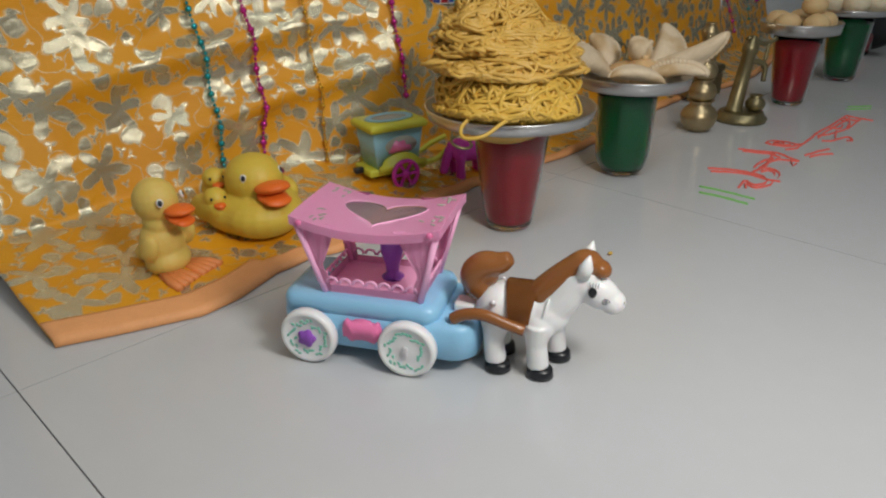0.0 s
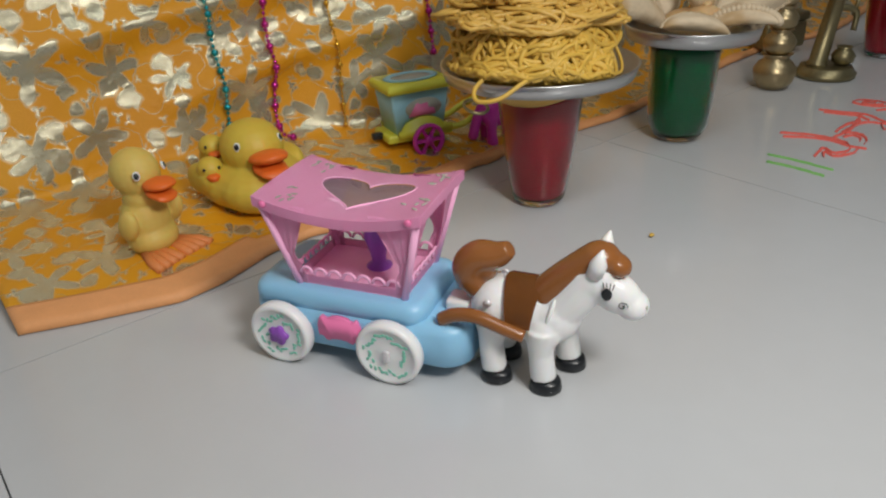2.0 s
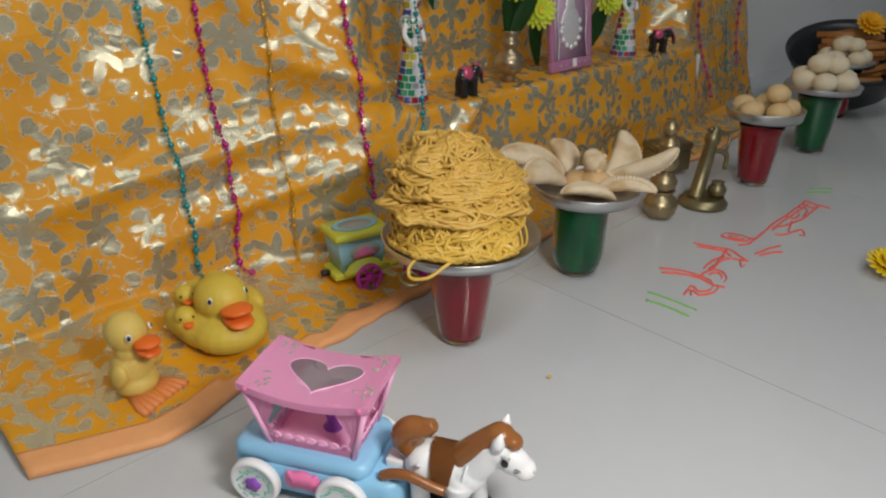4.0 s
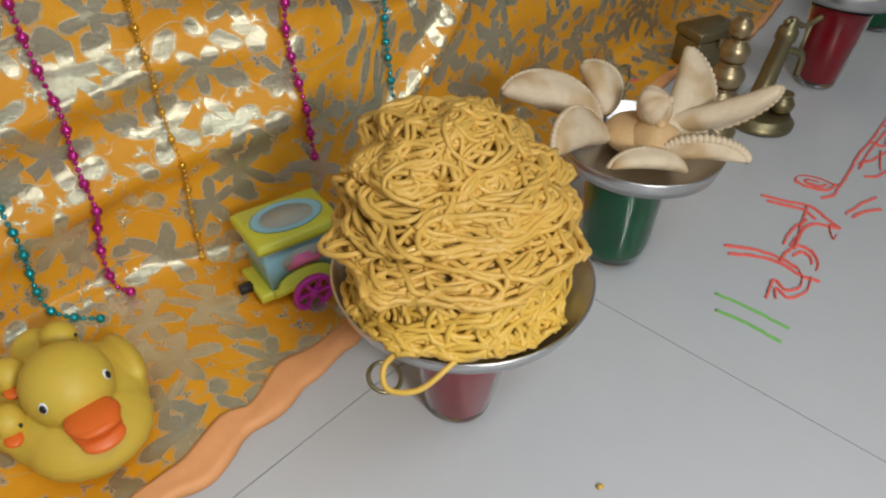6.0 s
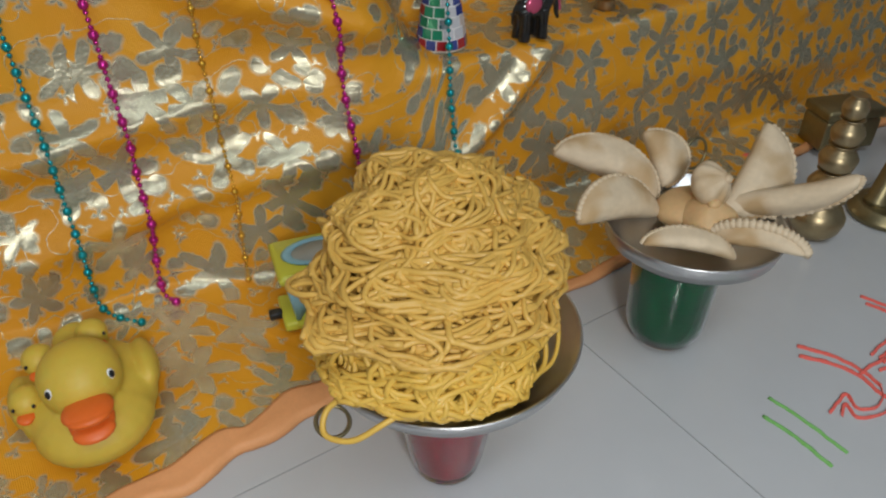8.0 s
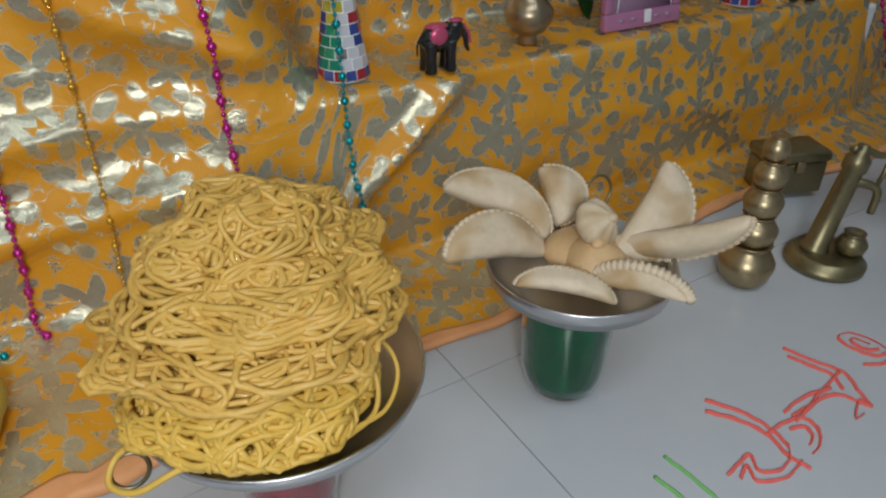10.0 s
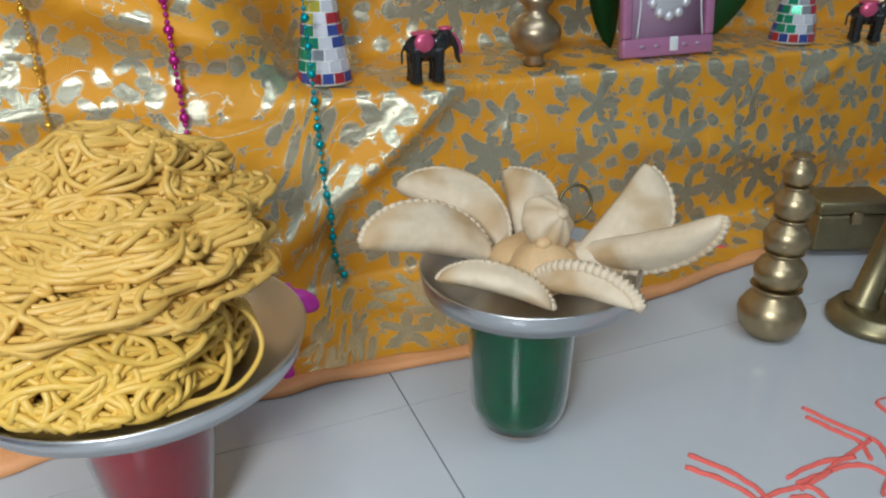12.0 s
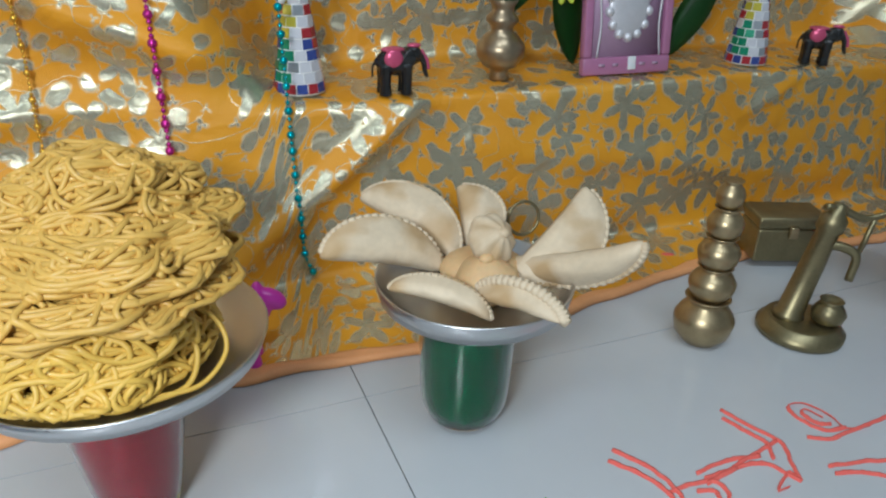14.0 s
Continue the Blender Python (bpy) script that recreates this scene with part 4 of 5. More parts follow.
for sy in (-1, 1):
    part("ear", tube([(HX + 0.040, -0.006 + sy * 0.010, 0.088), (HX + 0.042, -0.006 + sy * 0.0120, 0.096), (HX + 0.044, -0.006 + sy * 0.0122, 0.106)], lambda t: 0.0056 * (1 - t) ** 0.6 * (0.75 + 0.9 * t) + 0.0006, 12), M["white"], horse)
    part("eye", ball((HX + 0.0475, -0.006 + sy * 0.0118, 0.0765), (0.0030, 0.0012, 0.0042)), M["black"], horse, "black painted eye")
    lash = bmesh.new()
    for k in range(4):
        tube([(HX + 0.0460 + 0.0015 * k, -0.006 + sy * 0.0122, 0.0802), (HX + 0.0452 + 0.0021 * k, -0.006 + sy * 0.0124, 0.0846)], 0.0003, 5, lash)
    part("eyelash", lash, M["black"], horse)
    part("cheek_curl", tube([(HX + 0.0565 + 0.0030 * (1 - k / 26) * math.cos(k * 0.36), -0.006 + sy * 0.0104, 0.0690 + 0.0030 * (1 - k / 26) * math.sin(k * 0.36)) for k in range(24)], 0.0003, 5), M["black"], horse)
    part("nostril", ball((HX + 0.0690, -0.006 + sy * 0.0040, 0.0665), (0.0008, 0.0012, 0.0014)), M["sage"], horse)
    part("shaft", tube(curved([(HX - 0.047, -0.006 + sy * 0.0215, 0.043), (HX - 0.038, -0.006 + sy * 0.0225, 0.0485), (HX - 0.024, -0.006 + sy * 0.0235, 0.0505), (HX - 0.008, -0.006 + sy * 0.0235, 0.0455), (HX + 0.004, -0.006 + sy * 0.0225, 0.0415)], 6), lambda t: 0.0047 - 0.0008 * t, 12), M["brown"], car, "brown plastic carriage shaft")
    part("peg", moved(lathe([(0.0005, 0), (0.0026, 0), (0.0026, 0.001)], 14), Matrix.Translation((HX - 0.020, -0.006 + sy * 0.0186, 0.062)) @ Matrix.Rotation(radians(90 if sy < 0 else -90), 4, "X")), M["silver"], horse)
collar = tube([(HX + 0.016 + 0.010 * math.cos(a) * 0.4, -0.006 + 0.0168 * math.sin(a), 0.056 + 0.0160 * math.cos(a)) for a in np.linspace(0, 2 * math.pi, 32, endpoint=False)], 0.0012, 8, closed=True)
part("collar", collar, M["white"], horse, "white moulded collar")
part("coupling", slab((0.016, 0.016, 0.010), (HX - 0.042, -0.006, 0.043), 0.002), M["white"], car, "white coupling block")


# ---- the rubber ducks ----
def eye(c, n, parent, size=0.0035):
    t = Matrix.Translation(c) @ Vector(n).to_track_quat("Z", "Y").to_matrix().to_4x4()
    e = part("eye", moved(ball((0, 0, 0), (size * 0.8, size * 1.1, size * 0.45)), t), M["white"], parent, "painted white eye")
    part("pupil", moved(ball((0, 0, size * 0.28), (size * 0.56, size * 0.78, size * 0.30)), t), M["black"], e, "black pupil")


def bill(c, m, size, parent):
    """Two rounded lips, the upper one broader."""
    bm = bmesh.new()
    for s, th in ((1, 0.50), (-1, 0.44)):
        ball((size * 0.30, 0, s * size * 0.24), (size * 0.80, size * (0.78 if s > 0 else 0.68), size * th * 0.62), bm, Matrix.Rotation(radians(-13 * s), 4, "Y"))
        ball((size * 0.75, 0, s * size * 0.30), (size * 0.40, size * 0.62, size * th * 0.42), bm, Matrix.Rotation(radians(-22 * s), 4, "Y"))
    return part("beak", moved(bm, Matrix.Translation(c) @ m), M["beak"], parent, "orange open beak")


# standing duckling, facing +x in its own frame
d1 = thing("rubber_duckling", pose(0.040, 0.764, 0.0062, 0, 0, -68) @ Matrix.Diagonal((0.88, 0.88, 0.83, 1)), "pale yellow rubber duckling standing upright on the cloth", "rubber duck")
b = bmesh.new()
ball((0.000, 0, 0.031), (0.0185, 0.0205, 0.0270), b)
ball((0.004, 0, 0.016), (0.019, 0.0215, 0.0150), b)
ball((0.002, 0, 0.054), (0.014, 0.015, 0.014), b)
ball((0.001, 0, 0.0745), (0.0200, 0.0190, 0.0215), b)
ball((-0.021, 0, 0.018), (0.010, 0.010, 0.008), b, Matrix.Rotation(radians(30), 4, "Y"))
for s in (-1, 1):
    ball((0.008, s * 0.0225, 0.036), (0.0095, 0.0065, 0.0145), b, Matrix.Rotation(radians(18), 4, "Y"))
bd = moulded(part("body", b, M["paleduck"], d1), 0.0013, 6)
bill((0.021, 0, 0.066), Matrix.Rotation(radians(10), 4, "Y"), 0.0160, d1)
for s in (-1, 1):
    eye((0.0195, s * 0.0130, 0.0790), (0.75, s * 0.6, 0.25), d1, 0.0036)
    f = bmesh.new()
    for k in range(4):
        tube([(0.010, s * 0.011 + (k - 1.5) * 0.0030, 0.007), (0.028, s * 0.0145 + (k - 1.5) * 0.0062, 0.0060), (0.040, s * 0.0155 + (k - 1.5) * 0.0072, 0.0042)], lambda t: 0.0040 + 0.0005 * math.sin(3 * t), 8, f)
    part("foot", f, M["foot"], d1, "faded orange webbed foot")

# broad mother duck with ducklings moulded on her back
d2 = thing("rubber_duck", pose(0.1355, 0.788, 0.0062, 0, 0, -93) @ Matrix.Diagonal((1.02, 0.98, 0.90, 1)), "yellow rubber mother duck carrying small ducklings on the cloth", "rubber duck")
b = bmesh.new()
ball((-0.004, 0, 0.026), (0.049, 0.043, 0.026), b)
ball((0.018, 0, 0.026), (0.034, 0.037, 0.0235), b)
ball((-0.046, 0, 0.038), (0.016, 0.016, 0.011), b, Matrix.Rotation(radians(35), 4, "Y"))
ball((0.008, 0, 0.058), (0.0265, 0.0255, 0.0245), b)
for s in (-1, 1):
    ball((-0.012, s * 0.038, 0.032), (0.026, 0.009, 0.014), b, Matrix.Rotation(radians(-12), 4, "Y"))
moulded(part("body", b, M["duck"], d2), 0.0016, 6)
bill((0.033, 0, 0.053), Matrix.Rotation(radians(0), 4, "Y"), 0.0195, d2)
for s in (-1, 1):
    eye((0.0235, s * 0.0175, 0.0660), (0.7, s * 0.6, 0.3), d2, 0.0036)
for cx, cy, cz, turn in ((0.000, -0.034, 0.044, -10), (-0.024, -0.022, 0.054, -10), (-0.032, 0.012, 0.055, 12)):
    m = pose(cx, cy, cz, 0, 0, turn) @ Matrix.Diagonal((0.88, 0.88, 0.88, 1))
    b = bmesh.new()
    ball((0, 0, 0), (0.0125, 0.012, 0.0122), b)
    ball((-0.008, 0, -0.014), (0.016, 0.012, 0.012), b)
    ch = moulded(part("duckling", moved(b, m), M["duck"], d2, "small yellow duckling riding on the back"), 0.0012, 4)
    bl = bmesh.new()
    ball((0.013, 0, -0.0035), (0.0065, 0.0060, 0.0028), bl)
    ball((0.0125, 0, -0.006), (0.0055, 0.0050, 0.0022), bl)
    part("beak", moved(bl, m), M["beak"], ch, "small red-orange beak")
    for s in (-1, 1):
        part("eye", moved(ball((0.0102, s * 0.0066, 0.0035), (0.0013, 0.0013, 0.0018)), m), M["black"], ch)


# ---- the small yellow cart with the magenta pony ----
cart = thing("toy_cart", pose(0.305, 0.797, 0.007, 0, 0, -12), "lime and pale blue plastic toy cart with magenta wheels", "toy cart")
chassis = part("chassis", slab((0.066, 0.036, 0.008), (0, 0, 0.019), 0.002), M["lime"], cart, "lime plastic chassis")
bx = stacked([(rounded_plan(-0.024, 0.024, -0.017, 0.017, 0.002), 0.022), (rounded_plan(-0.029, 0.029, -0.020, 0.020, 0.002), 0.062)])
box_ = part("box", bx, M["paleblue"], cart, "pale blue box body")
lid = stacked([(rounded_plan(-0.032, 0.032, -0.023, 0.023, 0.002), 0.0615), (rounded_plan(-0.033, 0.033, -0.024, 0.024, 0.002), 0.0665), (rounded_plan(-0.030, 0.030, -0.021, 0.021, 0.002), 0.0695)])
roof_ = part("roof", lid, M["lime"], cart, "lime roof")
part("roof_oval", moved(lathe([(0.0175, 0.0), (0.020, 0.0), (0.0215, 0.001), (0.020, 0.002), (0.0165, 0.002), (0.0155, 0.0008)], 40, caps=False), Matrix.Translation((0, 0, 0.0692)) @ Matrix.Diagonal((1.25, 0.78, 1, 1))), M["paleblue"], roof_, "pale blue oval ring")
part("roof_glass", moved(lathe([(0.0005, 0), (0.016, 0), (0.016, 0.0008)], 36), Matrix.Translation((0, 0, 0.0693)) @ Matrix.Diagonal((1.25, 0.78, 1, 1))), M["sage"], roof_, "dull grey-brown oval window")
slope = math.degrees(math.atan2(0.003, 0.040))
for s in (-1, 1):
    side = Matrix.Translation((0.002, s * 0.0186, 0.043)) @ Matrix.Rotation(radians(-slope * s), 4, "X") @ FACE_OUT @ (Matrix.Identity(4) if s < 0 else Matrix.Rotation(radians(180), 4, "X"))
    part("window", moved(plate_of([(0.018 * math.cos(a), 0.0095 * math.sin(a)) for a in np.linspace(0, 2 * math.pi, 32, endpoint=False)], 0.0008), side @ Matrix.Translation((0.001, 0.002, 0))), M["sage"], box_, "oval side window")
    part("cake_print", moved(plate_of([(-0.014, -0.0055), (0.013, -0.0055), (0.011, 0.000), (0.006, 0.001), (0.004, 0.006), (-0.002, 0.005), (-0.006, 0.007), (-0.010, 0.001)], 0.0014), side @ Matrix.Translation((0.000, 0.001, 0.0003))), M["hotpink"], box_, "pink shape printed in the window")
    arch = [( -0.024, -0.004)] + [(0.021 * math.cos(a), -0.004 + 0.011 * math.sin(a)) for a in np.linspace(math.pi, 0, 16)] + [(0.030, -0.004), (0.030, -0.010), (-0.024, -0.010)]
    part("mudguard", moved(plate_of(arch, 0.003), Matrix.Translation((0, s * 0.0205 + (0.0015 if s > 0 else 0.0), 0.031)) @ FACE_OUT), M["lime"], chassis, "lime mudguard arch")
    spin = Matrix.Translation((0.003, s * 0.0265, 0.0160)) @ Matrix.Rotation(radians(90), 4, "X")
    wh = part("wheel", moved(lathe([(0.0125, -0.002), (0.0155, -0.002), (0.0160, 0), (0.0155, 0.002), (0.0125, 0.002), (0.0125, -0.002)], 36, caps=False), spin), M["magenta"], cart, "magenta spoked wheel")
    part("hub", moved(lathe([(0.0005, -0.002), (0.0042, -0.002), (0.0042, 0.0026), (0.0005, 0.0026)], 16), spin), M["magenta"], wh)
    for k in range(6):
        part("spoke", moved(slab((0.010, 0.0026, 0.0028), (0.0085, 0, 0)), spin @ Matrix.Rotation(k * math.pi / 3, 4, "Z")), M["magenta"], wh, smooth=False)
    part("shaft", tube(curved([(0.030, s * 0.016, 0.020), (0.046, s * 0.017, 0.022), (0.060, s * 0.016, 0.029), (0.078, s * 0.0155, 0.034)], 6), lambda t: 0.0030, 8, flat=1.3), M["lime"], cart, "lime shaft")
part("rear_peg", slab((0.010, 0.007, 0.006), (-0.037, 0, 0.020), 0.001), M["black"], cart, "black rear peg")
pony = thing("toy_pony", pose(0.382, 0.757, 0.006, 0, 0, -14), "small magenta plastic pony standing between cart shafts", "toy pony")
b = bmesh.new()
ball((0.000, 0, 0.028), (0.021, 0.011, 0.0125), b)
ball((-0.013, 0, 0.030), (0.012, 0.011, 0.013), b)
tube([(0.014, 0, 0.030), (0.021, 0, 0.042), (0.024, 0, 0.050)], 0.0075, 12, b)
ball((0.029, 0, 0.052), (0.012, 0.007, 0.0075), b, Matrix.Rotation(radians(28), 4, "Y"))
ball((0.020, 0, 0.060), (0.004, 0.005, 0.006), b)
for lx in (-0.015, 0.014):
    for s in (-1, 1):
        tube([(lx, s * 0.0065, 0.026), (lx, s * 0.007, 0.012), (lx + 0.001, s * 0.007, 0.0)], lambda t: 0.0058 - 0.0008 * math.sin(3 * t), 10, b)
moulded(part("body", b, M["magenta"], pony), 0.0012, 4)
b = bmesh.new()
for k in range(6):
    ball((-0.022 - 0.003 * k ** 0.7, 0, 0.036 - 0.005 * k), 0.0052, b)
moulded(part("tail", b, M["magenta"], pony), 0.0012, 4)


# ---- brass ware ----
pots = thing("stacked_brass_pots", pose(0.737, 0.675, 0.0003), "five small aged brass water pots stacked by size", "pot stack")
z = 0.0
for r, h in ((0.0235, 0.040), (0.0180, 0.029), (0.0160, 0.027), (0.0135, 0.025), (0.0105, 0.022)):
    prof = [(r * 0.50, 0.0), (r * 0.62, 0.0008), (r * 0.90, h * 0.22), (r, h * 0.46), (r * 0.99, h * 0.56), (r * 0.82, h * 0.74), (r * 0.60, h * 0.84), (r * 0.57, h * 0.92), (r * 0.76, h), (r * 0.72, h * 1.01), (r * 0.5, h * 0.97)]
    part("pot", lathe(prof, 40, at=(0.0006 * math.sin(z * 200), 0.0005 * math.cos(z * 170), z)), M["brass"], pots, "aged brass pot")
    z += h * 0.955

pump = thing("brass_hand_pump", pose(0.824, 0.657, 0.0003, 0, 0, -12), "miniature tarnished brass water pump on a round base", "pump ornament")
lean = Matrix.Translation((-0.010, 0.006, 0.010)) @ Matrix.Rotation(radians(11), 4, "Y") @ Matrix.Translation((0.008, -0.006, -0.012))
base = part("base", lathe([(0.031, 0), (0.034, 0.001), (0.0345, 0.006), (0.031, 0.008), (0.029, 0.013), (0.026, 0.0135)], 44), M["darkbrass"], pump)
part("column", moved(lathe([(0.0125, 0.012), (0.0125, 0.018), (0.0105, 0.020), (0.0095, 0.060), (0.0085, 0.092), (0.0105, 0.094), (0.0105, 0.104), (0.007, 0.108), (0.005, 0.116), (0.001, 0.117)], 28, at=(-0.008, 0.006, 0)), lean), M["darkbrass"], pump)
part("handle", moved(tube(curved([(-0.020, 0.006, 0.112), (-0.006, 0.006, 0.112), (0.014, 0.004, 0.108), (0.026, 0.002, 0.112), (0.034, 0.000, 0.118)], 6), 0.0026, 8, flat=1.5), lean), M["darkbrass"], pump, "tarnished pump handle")
part("spout", moved(tube(curved([(-0.008, 0.004, 0.082), (0.004, -0.002, 0.084), (0.014, -0.008, 0.080), (0.016, -0.010, 0.060)], 6), lambda t: 0.0042 - 0.001 * t, 10), lean), M["darkbrass"], pump)
part("handle_link", moved(tube([(0.024, 0.002, 0.110), (0.025, 0.002, 0.090), (0.024, 0.002, 0.076)], 0.0022, 8), lean), M["darkbrass"], pump)
part("pail", lathe([(0.006, 0), (0.012, 0.004), (0.0135, 0.011), (0.010, 0.017), (0.007, 0.019), (0.0095, 0.022), (0.0085, 0.0222), (0.006, 0.019)], 28, at=(0.014, -0.010, 0.0133)), M["darkbrass"], pump, "small brass pail under the spout")
casket = thing("brass_box", pose(0.905, 0.768, 0.007, 0, 0, -20) @ Matrix.Diagonal((0.86, 0.80, 1.15, 1)), "dark tarnished brass box with a hinged lid", "box")
part("box_body", slab((0.076, 0.05, 0.030), (0, 0, 0.015), 0.003), M["darkbrass"], casket)
part("lid", slab((0.080, 0.054, 0.010), (0, 0, 0.0355), 0.003), M["darkbrass"], casket, "tarnished brass lid")
part("clasp", slab((0.010, 0.004, 0.010), (0, -0.028, 0.028), 0.001), M["brass"], casket)


# ---- things on the ledge ----
def ledge_z(x, y):
    """The height of the cloth on the ledge at x, y."""
    col = [p for p in cloth_column(x) if p[1] > 0.12 and p[1] < 0.2]
    return min(col, key=lambda p: abs(p[0] - y))[1]


def mosaic_figure(x, y, turn):
    """A slim plaster figure covered with rows of coloured mirror chips, as one mesh."""
    bm = bmesh.new()
    prof = [(0.0205, 0.0), (0.0200, 0.006), (0.0160, 0.030), (0.0122, 0.055), (0.0095, 0.072), (0.0115, 0.082), (0.0150, 0.092), (0.0125, 0.100), (0.0075, 0.106), (0.0090, 0.113), (0.0105, 0.120), (0.0085, 0.128), (0.004, 0.133)]
    rad = lambda z: float(np.interp(z, [p[1] for p in prof], [p[0] for p in prof]))
    lathe(prof, 28, bm)
    rnd = random.Random(int(x * 1000))
    for s in (-1, 1):
        tube(curved([(s * 0.013, 0, 0.094), (s * 0.021, -0.003, 0.082), (s * 0.016, -0.009, 0.070)], 5), 0.0032, 8, bm)
    ob = link_mesh("mosaic_figurine", bm, M["grouting"])
    ob.matrix_world = pose(x, y, ledge_z(x, y) + 0.001, 0, 0, turn)
    shades = ("m_red", "m_blue", "m_green", "m_white", "m_yellow", "m_mirror")
    z = 0.0016
    while z < 0.126:
        r = rad(z + 0.004)
        n = max(5, round(2 * math.pi * r / 0.0088))
        for k in range(n):
            a0, a1 = 2 * math.pi * (k + 0.06) / n, 2 * math.pi * (k + 0.94) / n
            band = (a0 + 0.6) % (2 * math.pi)
            if z < 0.008:
                c = k % 2
            elif 4.15 < band < 5.0:
                c = 3 if rnd.random() < 0.85 else 5
            elif 3.2 < band < 4.15:
                c = 2 if z < 0.04 or 0.075 < z < 0.1 else 4
            else:
                c = rnd.choice((0, 1, 0, 1, 3, 3))
            cb = bmesh.new()
            ring = [[cb.verts.new(((rad(zz) + up) * math.cos(a), (rad(zz) + up) * math.sin(a), zz)) for a, zz in ((a0, z), (a1, z), (a1, z + 0.0074), (a0, z + 0.0074))] for up in (-0.0004, 0.0008)]
            cb.faces.new(ring[1])
            for q in range(4):
                cb.faces.new((ring[0][q], ring[0][(q + 1) % 4], ring[1][(q + 1) % 4], ring[1][q]))
            part("mosaic_chip", cb, M[shades[c]], ob, smooth=False)
        z += 0.0084
    return tagged(ob, "slim figurine covered with red, blue and mirror mosaic chips", "figurine", "pair of mosaic figurines")


mosaic_figure(0.465, 0.883, 20)
mosaic_figure(0.924, 0.882, 10)


def elephant(x, y, turn):
    e = thing("elephant_figurine", pose(x, y, ledge_z(x, y) + 0.0005, 0, 0, turn) @ Matrix.Diagonal((0.80, 0.80, 0.86, 1)), "small black lacquered elephant figurine with a pink saddle blanket", "figurine", "pair of elephant figurines")
    b = bmesh.new()
    ball((-0.002, 0, 0.030), (0.019, 0.0115, 0.0130), b)
    ball((0.018, 0, 0.036), (0.0095, 0.0085, 0.0095), b)
    for lx in (-0.012, 0.010):
        for s in (-1, 1):
            tube([(lx, s * 0.0060, 0.028), (lx, s * 0.0065, 0.010), (lx, s * 0.0065, 0.0)], lambda t: 0.0068 - 0.0012 * math.sin(math.pi * t), 10, b)
    tube(curved([(0.025, 0, 0.036), (0.030, 0, 0.028), (0.031, 0, 0.020), (0.034, 0, 0.014)], 4), lambda t: 0.0042 - 0.0022 * t, 8, b)
    for s in (-1, 1):
        ball((0.013, s * 0.009, 0.034), (0.0065, 0.0018, 0.0085), b)
    tube([(-0.020, 0, 0.034), (-0.024, 0, 0.026), (-0.024, 0, 0.016)], 0.0014, 6, b)
    moulded(part("body", b, M["ebony"], e, "glossy black lacquer"), 0.0010, 3)
    c = bmesh.new()
    for s in (-1, 1):
        ball((-0.004, s * 0.0085, 0.034), (0.0100, 0.0042, 0.0090), c)
    ball((-0.003, 0, 0.0415), (0.0125, 0.0090, 0.0028), c)
    ball((0.019, 0, 0.0448), (0.0075, 0.0060, 0.0022), c)
    tube([(0.026, 0, 0.040), (0.0325, 0, 0.031), (0.0345, 0, 0.022)], 0.0026, 8, c)
    moulded(part("blanket", c, M["ruby"], e, "glittery pink painted blanket"), 0.0008, 2)


elephant(0.539, 0.860, -4)
elephant(0.997, 0.862, -38)

vase = thing("small_brass_vase", pose(0.643, 0.881, ledge_z(0.643, 0.881) + 0.0003), "small aged brass vase holding leaves on the ledge", "vase")
part("vase_body", lathe([(0.0085, 0), (0.0095, 0.001), (0.0078, 0.006), (0.0085, 0.009), (0.0150, 0.012), (0.0205, 0.020), (0.0215, 0.026), (0.0208, 0.031), (0.0150, 0.038), (0.0098, 0.042), (0.0100, 0.046), (0.0140, 0.050), (0.0138, 0.054), (0.0095, 0.058), (0.0100, 0.063), (0.0135, 0.068), (0.0128, 0.0686), (0.0080, 0.060), (0.004, 0.046)], 40), M["copper"], vase)


def leaf_mesh(length, width, curve, bm=None, m=None):
    """A lance-shaped leaf along +z with a raised midrib and a bent tip."""
    bm = bm or bmesh.new()
    m = m or Matrix.Identity(4)
    rows = []
    for i in range(17):
        t = i / 16
        w = width / 2 * math.sin(math.pi * t ** 0.85) ** 0.8 + 0.0004
        bend = curve * length * t * t
        rows.append([bm.verts.new(m @ Vector((w * k, -bend + abs(k) * w * 0.28 + 0.0012 * math.sin(9 * t) * k, length * t))) for k in (-1, -0.5, 0, 0.5, 1)])
    for a, b in zip(rows, rows[1:]):
        for i in range(4):
            bm.faces.new((a[i], a[i + 1], b[i + 1], b[i]))
    bmesh.ops.solidify(bm, geom=bm.faces[:], thickness=0.0005)
    return bm


def leaf(x, y, z, lean, twist, tilt, length, width, curve, label):
    ob = link_mesh("mango_leaf", leaf_mesh(length, width, curve), M["leaf"])
    ob.matrix_world = pose(x, y, z, tilt, lean, twist)
    return tagged(ob, label, "leaf", "green leaves round the picture")


LZ = ledge_z(0.72, 0.90)
leaf(0.731, 0.900, LZ + 0.002, -12, 8, 3, 0.125, 0.036, 0.05, "dark green leaf standing beside the framed picture")
leaf(0.838, 0.900, LZ + 0.004, 26, -20, 2, 0.105, 0.030, -0.06, "dark green leaf leaning out beside the framed picture")
leaf(0.643, 0.884, LZ + 0.052, 4, 12, 2, 0.105, 0.036, 0.04, "dark green leaf standing in the brass vase")
leaf(0.649, 0.887, LZ + 0.052, 24, -30, 2, 0.090, 0.028, 0.10, "dark green leaf standing in the brass vase")
leaf(0.523, 0.935, 0.43, 172, 15, 2, 0.165, 0.040, 0.02, "dark green leaf hanging against the cloth")
leaf(1.020, 0.935, 0.40, 175, -10, 2, 0.140, 0.036, 0.02, "dark green leaf hanging against the cloth")


